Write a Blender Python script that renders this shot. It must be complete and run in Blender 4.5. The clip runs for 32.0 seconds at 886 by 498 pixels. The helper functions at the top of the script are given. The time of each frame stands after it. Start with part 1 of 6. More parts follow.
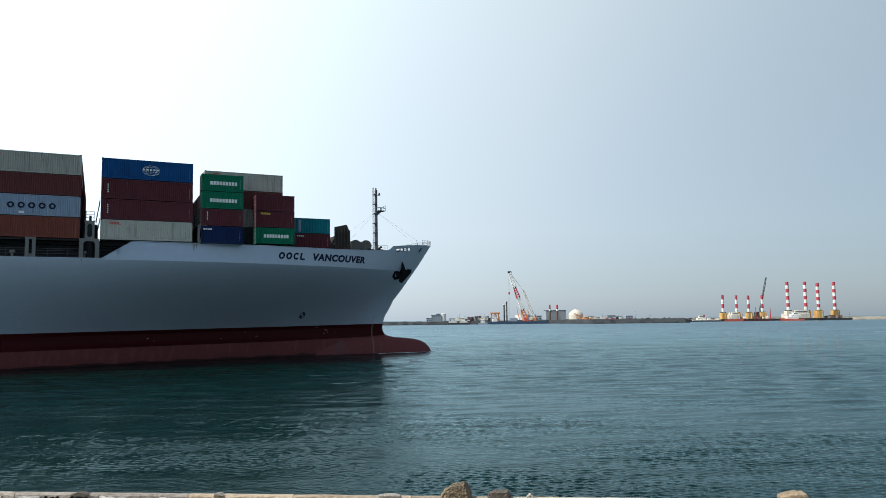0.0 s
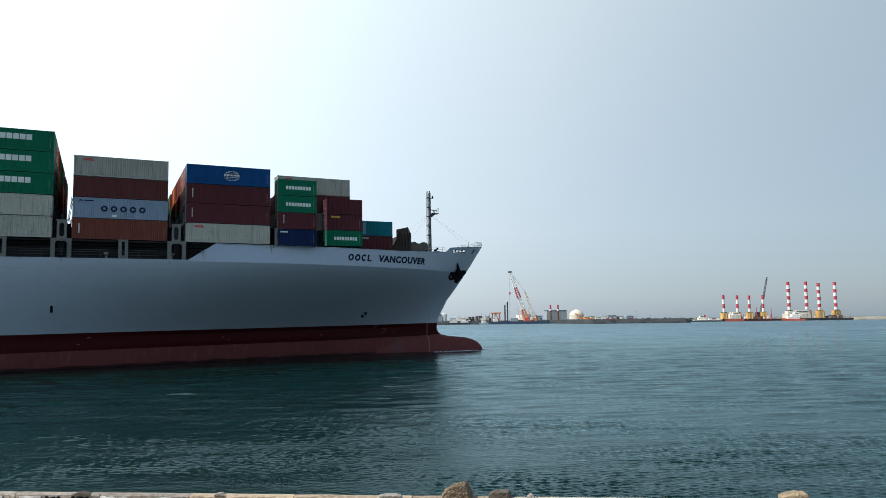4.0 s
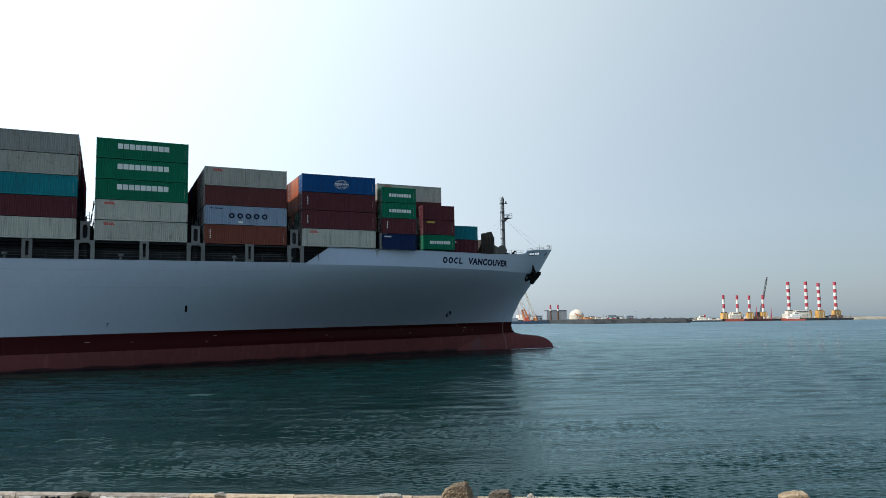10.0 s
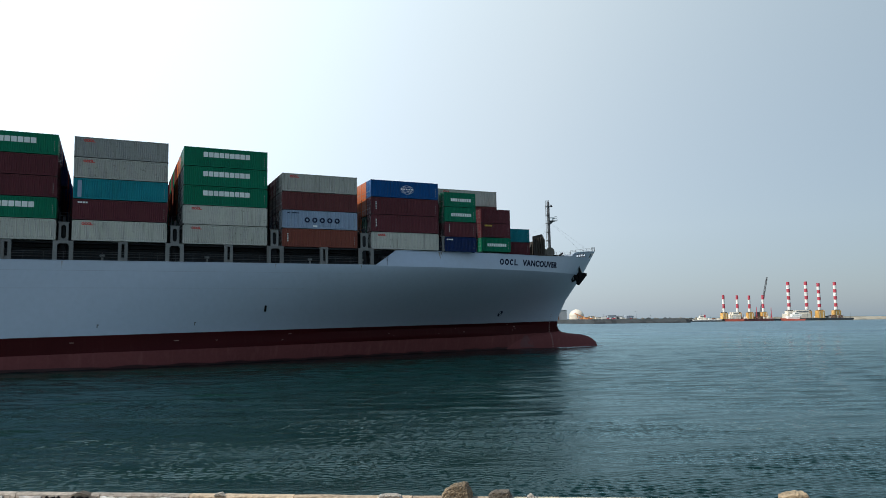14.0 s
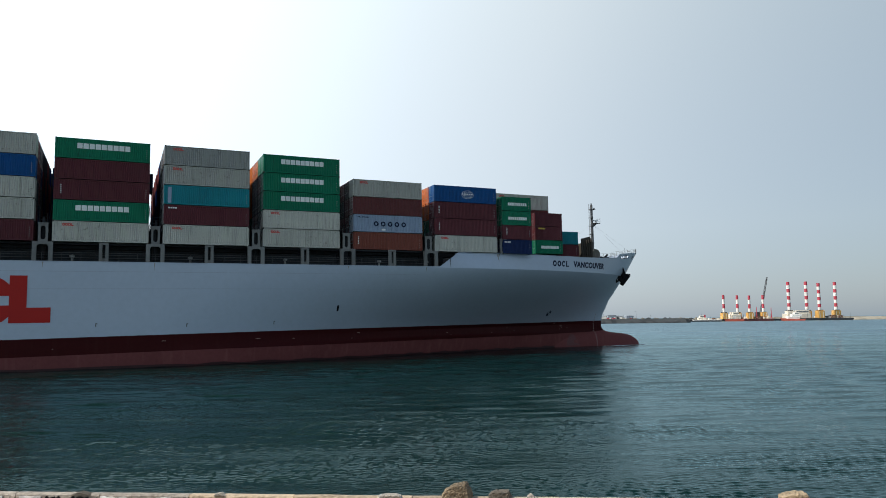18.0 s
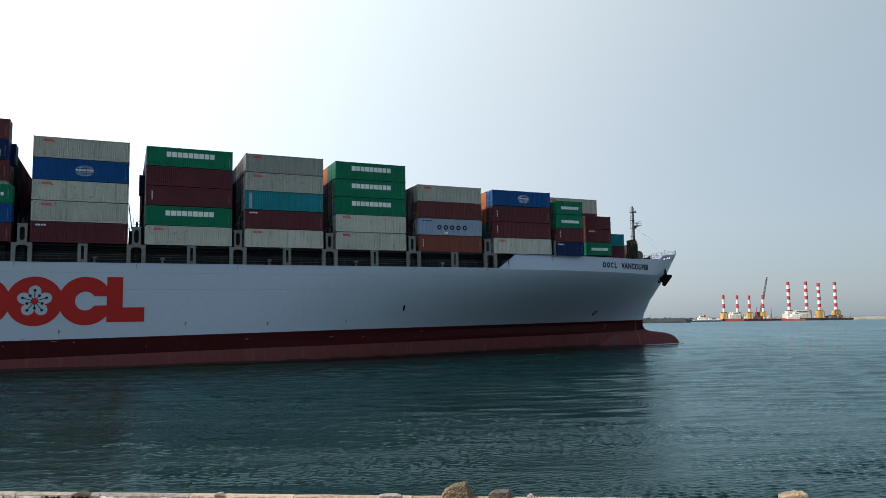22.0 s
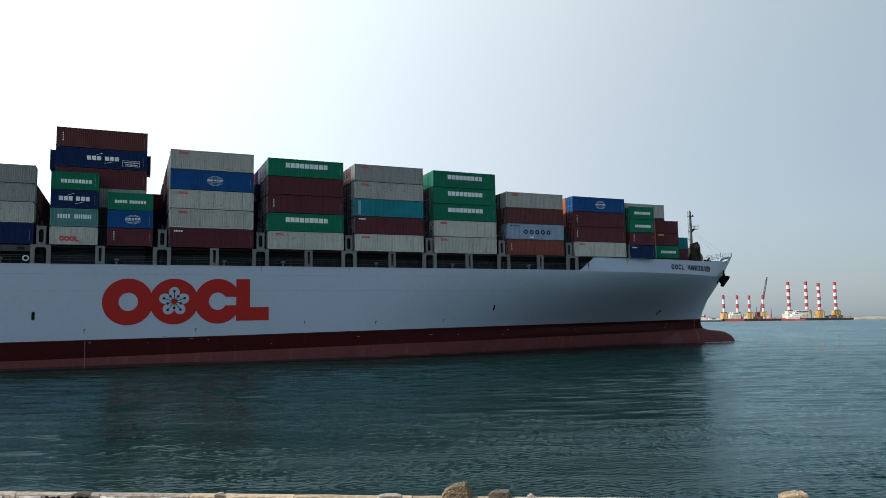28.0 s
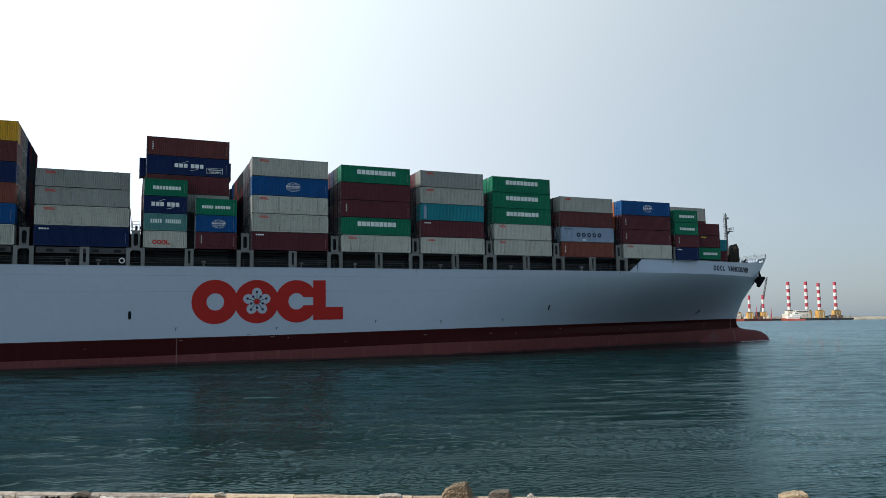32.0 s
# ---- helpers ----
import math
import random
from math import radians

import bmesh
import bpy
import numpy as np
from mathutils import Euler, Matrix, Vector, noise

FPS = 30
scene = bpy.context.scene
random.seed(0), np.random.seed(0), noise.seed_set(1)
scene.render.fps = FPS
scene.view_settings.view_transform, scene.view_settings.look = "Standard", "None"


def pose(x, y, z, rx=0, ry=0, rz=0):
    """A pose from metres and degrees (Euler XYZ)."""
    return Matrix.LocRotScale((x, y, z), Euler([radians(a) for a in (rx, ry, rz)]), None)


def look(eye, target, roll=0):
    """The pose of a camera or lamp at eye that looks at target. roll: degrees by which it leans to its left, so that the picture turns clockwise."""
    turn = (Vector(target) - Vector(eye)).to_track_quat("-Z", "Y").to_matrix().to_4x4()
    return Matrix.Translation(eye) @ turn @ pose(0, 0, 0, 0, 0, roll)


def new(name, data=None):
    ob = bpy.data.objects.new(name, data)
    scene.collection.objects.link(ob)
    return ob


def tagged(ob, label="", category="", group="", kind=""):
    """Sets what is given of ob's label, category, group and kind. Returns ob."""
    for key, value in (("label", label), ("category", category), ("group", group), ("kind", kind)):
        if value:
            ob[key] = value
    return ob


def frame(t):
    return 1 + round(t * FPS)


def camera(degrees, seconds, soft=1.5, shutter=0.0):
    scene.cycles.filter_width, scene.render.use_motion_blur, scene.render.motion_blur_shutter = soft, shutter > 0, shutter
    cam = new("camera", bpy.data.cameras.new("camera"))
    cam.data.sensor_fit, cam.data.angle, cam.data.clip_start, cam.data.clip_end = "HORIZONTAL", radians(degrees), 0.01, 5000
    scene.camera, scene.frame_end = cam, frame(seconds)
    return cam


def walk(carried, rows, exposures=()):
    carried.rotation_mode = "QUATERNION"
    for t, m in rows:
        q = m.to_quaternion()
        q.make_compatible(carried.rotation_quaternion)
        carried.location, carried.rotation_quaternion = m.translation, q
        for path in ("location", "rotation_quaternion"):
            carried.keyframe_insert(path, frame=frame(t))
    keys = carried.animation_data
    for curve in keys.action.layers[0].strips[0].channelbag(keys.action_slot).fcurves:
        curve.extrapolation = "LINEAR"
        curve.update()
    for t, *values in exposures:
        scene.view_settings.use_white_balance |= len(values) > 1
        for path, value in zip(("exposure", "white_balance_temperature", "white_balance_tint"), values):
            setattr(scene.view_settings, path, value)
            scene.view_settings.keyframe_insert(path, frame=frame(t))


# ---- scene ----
# World: z = 0 is the datum of the ship's path, close under the water, the camera looks along +y from the quay.
EYE = 6.4
WATER_Z = 0.2  # set a little over the datum, to fit the waterline in the camera's view
cam = camera(63.8, 32.0, soft=0.9)
walk(cam, [(t, pose(0, 0, EYE, 90 + 5.672, 0.698, yaw)) for t, yaw in ((0, -0.06), (1.2, -0.06), (1.5, 0.0), (32, 0.0))],
     [(0, -0.05, 6420, 9.0), (6, -0.05, 6420, 9.0), (13, -0.08, 6420, 9.0), (18, -0.03, 6640, 10.5), (32, -0.03, 6640, 10.5)])

# The ship's bow tip on the water, and its heading, in time.
SHIP = [(0, -2.08, 142.99, 25.67), (3, 5.68, 146.14, 25.56), (6, 13.45, 149.82, 25.45), (9, 21.30, 153.70, 25.31),
        (12, 29.15, 157.60, 25.10), (16.5, 41.10, 163.51, 24.78), (19.5, 49.16, 167.23, 24.45), (22.5, 57.31, 170.97, 24.12),
        (25.5, 65.46, 174.87, 23.88), (28.5, 73.59, 178.63, 23.72), (32, 83.17, 183.38, 23.55)]
TRIM = -0.39  # the ship lies a little deeper astern


def ship_pose(row):
    return pose(row[1], row[2], 0, 0, TRIM, row[3])


# ---- light ----
SUN_AZ, SUN_EL = -106.0, 50.0  # degrees from the view's direction, clockwise; height
scene.view_settings.exposure = 0.0
world = bpy.data.worlds.new("world")
scene.world = world
world.use_nodes = True
wt = world.node_tree
sky = wt.nodes.new("ShaderNodeTexSky")
sky.sky_type, sky.sun_disc = "NISHITA", False
sky.sun_elevation, sky.sun_rotation = radians(SUN_EL), radians(SUN_AZ)
sky.air_density, sky.dust_density, sky.ozone_density = 1.0, 1.0, 1.0
sun_to = Vector((math.sin(radians(SUN_AZ)) * math.cos(radians(SUN_EL)), math.cos(radians(SUN_AZ)) * math.cos(radians(SUN_EL)), math.sin(radians(SUN_EL))))
# haze glow added to clear sky, off the sun to fit the camera's view
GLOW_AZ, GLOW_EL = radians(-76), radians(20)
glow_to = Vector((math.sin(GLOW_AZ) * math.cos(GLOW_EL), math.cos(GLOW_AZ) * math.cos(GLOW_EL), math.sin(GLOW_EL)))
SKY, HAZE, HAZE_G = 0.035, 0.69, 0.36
wn, wl = wt.nodes, wt.links


def wmath(op, a, b=None):
    k = wn.new("ShaderNodeMath")
    k.operation = op
    for j, v in enumerate((a, b)):
        if v is None:
            continue
        if isinstance(v, (int, float)):
            k.inputs[j].default_value = v
        else:
            wl.new(v, k.inputs[j])
    return k.outputs[0]


def soft_min(a, limit, ease):
    k = wn.new("ShaderNodeMath")
    k.operation = "SMOOTH_MIN"
    wl.new(a, k.inputs[0])
    k.inputs[1].default_value, k.inputs[2].default_value = limit, ease
    return k.outputs[0]


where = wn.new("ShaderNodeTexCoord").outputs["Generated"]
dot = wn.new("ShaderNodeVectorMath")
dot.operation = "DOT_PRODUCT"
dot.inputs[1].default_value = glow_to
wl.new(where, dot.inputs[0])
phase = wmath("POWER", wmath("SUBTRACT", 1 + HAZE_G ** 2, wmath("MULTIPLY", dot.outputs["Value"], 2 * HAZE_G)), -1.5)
split = wn.new("ShaderNodeSeparateXYZ")
wl.new(where, split.inputs[0])
height = wn.new("ShaderNodeValToRGB")
height.color_ramp.elements[0].position, height.color_ramp.elements[0].color = 0.0, (0.55, 0.678, 0.812, 1)
height.color_ramp.elements[1].position, height.color_ramp.elements[1].color = 0.45, (0.875, 1.02, 1.075, 1)
for where_z, tone in ((0.12, (0.77, 0.895, 0.99, 1)), (0.62, (0.33, 0.48, 0.66, 1)), (1.0, (0.12, 0.21, 0.38, 1))):
    height.color_ramp.elements.new(where_z).color = tone
wl.new(split.outputs[2], height.inputs[0])
# whiter towards the glow, bluer away from it
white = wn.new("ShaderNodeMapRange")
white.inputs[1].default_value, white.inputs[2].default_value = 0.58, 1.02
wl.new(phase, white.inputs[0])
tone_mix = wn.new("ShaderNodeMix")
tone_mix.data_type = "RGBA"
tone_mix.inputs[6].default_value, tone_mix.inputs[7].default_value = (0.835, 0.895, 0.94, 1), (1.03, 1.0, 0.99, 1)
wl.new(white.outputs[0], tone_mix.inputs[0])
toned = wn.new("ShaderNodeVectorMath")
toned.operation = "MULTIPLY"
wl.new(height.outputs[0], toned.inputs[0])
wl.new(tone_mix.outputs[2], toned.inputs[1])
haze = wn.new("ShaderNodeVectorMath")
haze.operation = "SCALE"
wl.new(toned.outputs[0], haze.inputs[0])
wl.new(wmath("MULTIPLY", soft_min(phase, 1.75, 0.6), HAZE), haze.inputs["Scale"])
clear = wn.new("ShaderNodeVectorMath")
clear.operation = "SCALE"
clear.inputs["Scale"].default_value = SKY
wl.new(sky.outputs[0], clear.inputs[0])
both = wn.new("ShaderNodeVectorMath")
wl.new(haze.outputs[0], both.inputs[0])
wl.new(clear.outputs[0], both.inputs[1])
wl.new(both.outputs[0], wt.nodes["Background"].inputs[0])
wt.nodes["Background"].inputs[1].default_value = 1.0
sun = new("sun", bpy.data.lights.new("sun", "SUN"))
sun.data.energy, sun.data.angle, sun.data.color = 4.2, radians(0.6), (1.0, 0.93, 0.83)
sun.matrix_world = look(sun_to * 100, (0, 0, 0))


# ---- materials ----
def paint(name, color, rough=0.5, metal=0.0, var=0.12, scale=1.0, streak=0.0, streak_color=(0.10, 0.055, 0.03), bump=0.0, bump_scale=20.0, spot=0.0, gloss=0.5):
    """A surface with broad and fine variation, upright streaks of dirt and fine relief."""
    m = bpy.data.materials.new(name)
    m.use_nodes = True
    t = m.node_tree
    n, link = t.nodes, t.links
    b = n["Principled BSDF"]
    b.inputs["Roughness"].default_value, b.inputs["Metallic"].default_value = rough, metal
    b.inputs["Specular IOR Level"].default_value = gloss
    own = n.new("ShaderNodeTexCoord")
    info = n.new("ShaderNodeObjectInfo")
    far = n.new("ShaderNodeVectorMath")
    far.operation = "SCALE"
    far.inputs[0].default_value = (37.0, 91.0, 53.0)
    link.new(info.outputs["Random"], far.inputs["Scale"])
    co = n.new("ShaderNodeVectorMath")
    link.new(own.outputs["Object"], co.inputs[0])
    link.new(far.outputs[0], co.inputs[1])
    big, small = n.new("ShaderNodeTexNoise"), n.new("ShaderNodeTexNoise")
    big.inputs["Scale"].default_value, small.inputs["Scale"].default_value = 0.35 * scale, 6.0 * scale
    big.inputs["Detail"].default_value, small.inputs["Detail"].default_value = 3, 4
    for k in (big, small):
        link.new(co.outputs[0], k.inputs["Vector"])
    add = n.new("ShaderNodeMath")
    add.operation = "ADD"
    link.new(big.outputs[0], add.inputs[0])
    link.new(small.outputs[0], add.inputs[1])
    ramp = n.new("ShaderNodeMapRange")
    ramp.inputs[1].default_value, ramp.inputs[2].default_value = 0.6, 1.4
    ramp.inputs[3].default_value, ramp.inputs[4].default_value = 1 - var, 1 + var
    link.new(add.outputs[0], ramp.inputs[0])
    rr = n.new("ShaderNodeMapRange")
    rr.inputs[3].default_value, rr.inputs[4].default_value = 1 - var * 0.6, 1 + var * 0.6
    link.new(info.outputs["Random"], rr.inputs[0])
    mul = n.new("ShaderNodeMath")
    mul.operation = "MULTIPLY"
    link.new(ramp.outputs[0], mul.inputs[0])
    link.new(rr.outputs[0], mul.inputs[1])
    col = n.new("ShaderNodeVectorMath")
    col.operation = "SCALE"
    col.inputs[0].default_value = color
    link.new(mul.outputs[0], col.inputs["Scale"])
    out = col.outputs[0]
    if streak:
        mp = n.new("ShaderNodeMapping")
        mp.inputs["Scale"].default_value = (2.2 * scale, 2.2 * scale, 0.18 * scale)
        link.new(co.outputs[0], mp.inputs[0])
        sn = n.new("ShaderNodeTexNoise")
        sn.inputs["Scale"].default_value, sn.inputs["Detail"].default_value = 1.6, 5
        link.new(mp.outputs[0], sn.inputs["Vector"])
        sr = n.new("ShaderNodeMapRange")
        sr.inputs[1].default_value, sr.inputs[2].default_value, sr.inputs[4].default_value = 0.55, 0.78, streak
        link.new(sn.outputs[0], sr.inputs[0])
        mix = n.new("ShaderNodeMix")
        mix.data_type = "RGBA"
        mix.inputs[7].default_value = (*streak_color, 1)
        link.new(sr.outputs[0], mix.inputs[0])
        link.new(out, mix.inputs[6])
        out = mix.outputs[2]
    if spot:
        vn = n.new("ShaderNodeTexNoise")
        vn.inputs["Scale"].default_value, vn.inputs["Detail"].default_value = 3.0 * scale, 6
        link.new(co.outputs[0], vn.inputs["Vector"])
        vr = n.new("ShaderNodeMapRange")
        vr.inputs[1].default_value, vr.inputs[2].default_value, vr.inputs[4].default_value = 0.62, 0.7, spot
        link.new(vn.outputs[0], vr.inputs[0])
        mix = n.new("ShaderNodeMix")
        mix.data_type = "RGBA"
        mix.inputs[7].default_value = (*streak_color, 1)
        link.new(vr.outputs[0], mix.inputs[0])
        link.new(out, mix.inputs[6])
        out = mix.outputs[2]
    link.new(out, b.inputs["Base Color"])
    if bump:
        bn = n.new("ShaderNodeTexNoise")
        bn.inputs["Scale"].default_value, bn.inputs["Detail"].default_value = bump_scale, 5
        link.new(co.outputs[0], bn.inputs["Vector"])
        bp = n.new("ShaderNodeBump")
        bp.inputs["Strength"].default_value, bp.inputs["Distance"].default_value = bump, 0.05
        link.new(bn.outputs[0], bp.inputs["Height"])
        link.new(bp.outputs[0], b.inputs["Normal"])
    return m


def water_material():
    m = bpy.data.materials.new("sea_water")
    m.use_nodes = True
    t = m.node_tree
    n, link = t.nodes, t.links
    n.remove(n["Principled BSDF"])
    body, gloss, over, fres = n.new("ShaderNodeBsdfDiffuse"), n.new("ShaderNodeBsdfGlossy"), n.new("ShaderNodeMixShader"), n.new("ShaderNodeFresnel")
    gloss.inputs["Color"].default_value = (0.585, 0.755, 0.805, 1)
    fres.inputs["IOR"].default_value = 1.33
    link.new(body.outputs[0], over.inputs[1])
    link.new(gloss.outputs[0], over.inputs[2])
    link.new(over.outputs[0], n["Material Output"].inputs["Surface"])
    co = n.new("ShaderNodeTexCoord")
    # farther out the open harbour is ruffled by the wind
    far = n.new("ShaderNodeVectorMath")
    far.operation = "LENGTH"
    link.new(co.outputs["Object"], far.inputs[0])
    ruffle = n.new("ShaderNodeMapRange")
    ruffle.inputs[1].default_value, ruffle.inputs[2].default_value = 40.0, 420.0
    ruffle.inputs[3].default_value, ruffle.inputs[4].default_value = 0.012, 0.36
    link.new(far.outputs["Value"], ruffle.inputs[0])
    # mirroring is cut with distance, as ruffled water mirrors less at grazing angles
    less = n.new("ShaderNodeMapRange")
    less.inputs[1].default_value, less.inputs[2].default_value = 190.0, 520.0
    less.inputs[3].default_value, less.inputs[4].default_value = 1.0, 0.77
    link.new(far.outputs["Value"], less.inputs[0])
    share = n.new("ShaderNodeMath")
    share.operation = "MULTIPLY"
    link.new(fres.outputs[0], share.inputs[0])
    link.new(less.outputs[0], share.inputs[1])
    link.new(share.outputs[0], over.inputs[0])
    lanes = n.new("ShaderNodeTexNoise")
    lanes.inputs["Scale"].default_value, lanes.inputs["Detail"].default_value = 0.02, 4
    lane_map = n.new("ShaderNodeMapping")
    lane_map.inputs["Scale"].default_value = (0.25, 1.6, 1)
    link.new(co.outputs["Object"], lane_map.inputs[0])
    link.new(lane_map.outputs[0], lanes.inputs["Vector"])
    lane_range = n.new("ShaderNodeMapRange")
    lane_range.inputs[1].default_value, lane_range.inputs[2].default_value = 0.35, 0.65
    lane_range.inputs[3].default_value, lane_range.inputs[4].default_value = 0.85, 1.15
    link.new(lanes.outputs[0], lane_range.inputs[0])
    rough = n.new("ShaderNodeMath")
    rough.operation = "MULTIPLY"
    link.new(ruffle.outputs[0], rough.inputs[0])
    link.new(lane_range.outputs[0], rough.inputs[1])
    link.new(rough.outputs[0], gloss.inputs["Roughness"])
    big = n.new("ShaderNodeTexNoise")
    big.inputs["Scale"].default_value = 0.02
    link.new(co.outputs["Object"], big.inputs["Vector"])
    ramp = n.new("ShaderNodeValToRGB")
    ramp.color_ramp.elements[0].position, ramp.color_ramp.elements[0].color = 0.3, (0.0008, 0.0122, 0.0084, 1)
    ramp.color_ramp.elements[1].position, ramp.color_ramp.elements[1].color = 0.7, (0.0010, 0.0162, 0.0112, 1)
    link.new(big.outputs[0], ramp.inputs[0])
    # body turns bluer with distance, in place of sky blue in the reflection
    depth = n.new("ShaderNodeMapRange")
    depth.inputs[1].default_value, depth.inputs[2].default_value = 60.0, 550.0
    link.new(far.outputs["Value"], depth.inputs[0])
    far_tint = n.new("ShaderNodeMix")
    far_tint.data_type = "RGBA"
    far_tint.inputs[7].default_value = (0.001, 0.015, 0.030, 1)
    link.new(depth.outputs[0], far_tint.inputs[0])
    link.new(ramp.outputs[0], far_tint.inputs[6])
    link.new(far_tint.outputs[2], body.inputs["Color"])
    # gusts ruffle the surface in patches
    gust_map = n.new("ShaderNodeMapping")
    gust_map.inputs["Scale"].default_value, gust_map.inputs["Rotation"].default_value = (0.35, 1.0, 1), (0, 0, radians(-8))
    link.new(co.outputs["Object"], gust_map.inputs[0])
    gust = n.new("ShaderNodeTexNoise")
    gust.inputs["Scale"].default_value, gust.inputs["Detail"].default_value, gust.inputs["Roughness"].default_value = 0.13, 4, 0.6
    link.new(gust_map.outputs[0], gust.inputs["Vector"])
    # the finer waves that the sheet itself leaves out farther off
    spread = n.new("ShaderNodeMapRange")
    spread.inputs[1].default_value, spread.inputs[2].default_value = 25.0, 95.0
    spread.inputs[3].default_value, spread.inputs[4].default_value = 1.15, 2.3
    link.new(far.outputs["Value"], spread.inputs[0])
    last = None
    for size, sx, sy, dist, calm in ((0.035, 0.3, 1.0, 0.55, 0.8), (0.16, 0.5, 1.0, 0.18, 0.5), (0.55, 0.75, 1.0, 0.050, 0.5), (2.6, 0.5, 1.0, 0.034, 0.2), (7.0, 0.6, 1.0, 0.020, 0.3), (15.0, 0.7, 1.0, 0.008, 0.4)):
        mp = n.new("ShaderNodeMapping")
        mp.inputs["Scale"].default_value, mp.inputs["Rotation"].default_value = (sx, sy, 1), (0, 0, radians(-12 + 9 * sx))
        link.new(co.outputs["Object"], mp.inputs[0])
        wn = n.new("ShaderNodeTexNoise")
        wn.inputs["Scale"].default_value, wn.inputs["Detail"].default_value, wn.inputs["Roughness"].default_value = size, 4, 0.55
        link.new(mp.outputs[0], wn.inputs["Vector"])
        reach = n.new("ShaderNodeMapRange")
        reach.inputs[1].default_value, reach.inputs[2].default_value = 0.38, 0.66
        reach.inputs[3].default_value, reach.inputs[4].default_value = dist * calm, dist * 1.3
        link.new(gust.outputs[0], reach.inputs[0])
        bp = n.new("ShaderNodeBump")
        bp.inputs["Strength"].default_value = 1.0
        if 0.3 < size < 3:
            more = n.new("ShaderNodeMath")
            more.operation = "MULTIPLY"
            link.new(reach.outputs[0], more.inputs[0])
            link.new(spread.outputs[0], more.inputs[1])
            link.new(more.outputs[0], bp.inputs["Distance"])
        else:
            link.new(reach.outputs[0], bp.inputs["Distance"])
        link.new(wn.outputs[0], bp.inputs["Height"])
        if last:
            link.new(last.outputs[0], bp.inputs["Normal"])
        last = bp
    for k in (body, gloss, fres):
        link.new(last.outputs[0], k.inputs["Normal"])
    return m


WATER = water_material()
HULL_WHITE = paint("hull_pale_paint", (0.395, 0.47, 0.56), 0.30, var=0.05, scale=0.25, streak=0.10, streak_color=(0.36, 0.38, 0.40), bump=0.22, bump_scale=0.45, gloss=0.6)
HULL_RED = paint("boot_topping_dark_red", (0.045, 0.0055, 0.006), 0.5, var=0.14, scale=0.4, streak=0.25, streak_color=(0.06, 0.02, 0.018), gloss=0.08)
HULL_PINK = paint("antifouling_faded_red", (0.168, 0.053, 0.052), 0.6, var=0.14, scale=0.4, streak=0.35, streak_color=(0.26, 0.10, 0.09), gloss=0.08)
HULL_WET = paint("wet_dark_red_bottom", (0.040, 0.014, 0.015), 0.35, var=0.25, scale=0.5, gloss=0.3)
STAIN_RED = paint("darker_red_patch", (0.125, 0.036, 0.038), 0.6, var=0.15)
LOGO_RED = paint("logo_red", (0.42, 0.014, 0.010), 0.5, var=0.05, gloss=0.25)
NAVY = paint("navy_lettering", (0.009, 0.016, 0.045), 0.6, gloss=0.2)
WHITE = paint("white_lettering", (0.78, 0.80, 0.78), 0.5, var=0.06)
LETTER = paint("faded_white_lettering", (0.74, 0.79, 0.76), 0.5, var=0.1)
SCRAPED = paint("scraped_paint", (0.26, 0.16, 0.14), 0.7, var=0.3)
BLACK = paint("black_steel", (0.007, 0.007, 0.008), 0.8, gloss=0.1)
DECK_GREY = paint("deck_grey_steel", (0.08, 0.083, 0.087), 0.6, var=0.2, streak=0.3, gloss=0.2)
POST_GREY = paint("stanchion_grey", (0.19, 0.195, 0.19), 0.6, var=0.2, streak=0.4, gloss=0.2)
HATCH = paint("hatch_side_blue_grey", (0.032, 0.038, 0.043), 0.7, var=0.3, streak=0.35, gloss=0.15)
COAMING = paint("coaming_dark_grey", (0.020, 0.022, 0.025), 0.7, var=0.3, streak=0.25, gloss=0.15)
MAST_GREY = paint("mast_grey", (0.10, 0.105, 0.11), 0.5, streak=0.2)
BEIGE = paint("weathered_beige_steel", (0.06, 0.053, 0.045), 0.7, streak=0.5, gloss=0.2)
OCHRE = paint("dull_winch_paint", (0.13, 0.125, 0.105), 0.6, streak=0.4, gloss=0.2)
STEEL = paint("galvanised_steel", (0.4, 0.41, 0.42), 0.4, 0.6)
LABEL_YELLOW = paint("yellow_label", (0.62, 0.42, 0.05), 0.5)
LABEL_RED = paint("red_label", (0.55, 0.05, 0.04), 0.5)
C = {}
for key, rgb in dict(maroon=(0.105, 0.027, 0.034), brown=(0.12, 0.036, 0.036), rustred=(0.19, 0.057, 0.040), grey=(0.39, 0.39, 0.35), pale=(0.46, 0.46, 0.41),
                     dull=(0.28, 0.29, 0.272), green=(0.002, 0.165, 0.088), blue=(0.002, 0.072, 0.235), navy=(0.004, 0.020, 0.085), teal=(0.008, 0.205, 0.245),
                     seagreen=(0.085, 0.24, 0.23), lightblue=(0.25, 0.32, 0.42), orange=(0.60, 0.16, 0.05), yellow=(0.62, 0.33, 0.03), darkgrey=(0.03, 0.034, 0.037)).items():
    C[key] = paint("container_" + key, rgb, 0.5, var=0.13, scale=0.8, streak=0.5, streak_color=(0.06, 0.042, 0.03) if rgb[0] > 0.25 else tuple(0.35 * c + 0.012 for c in rgb), spot=0.45 if rgb[0] > 0.25 else 0.0, gloss=0.15)


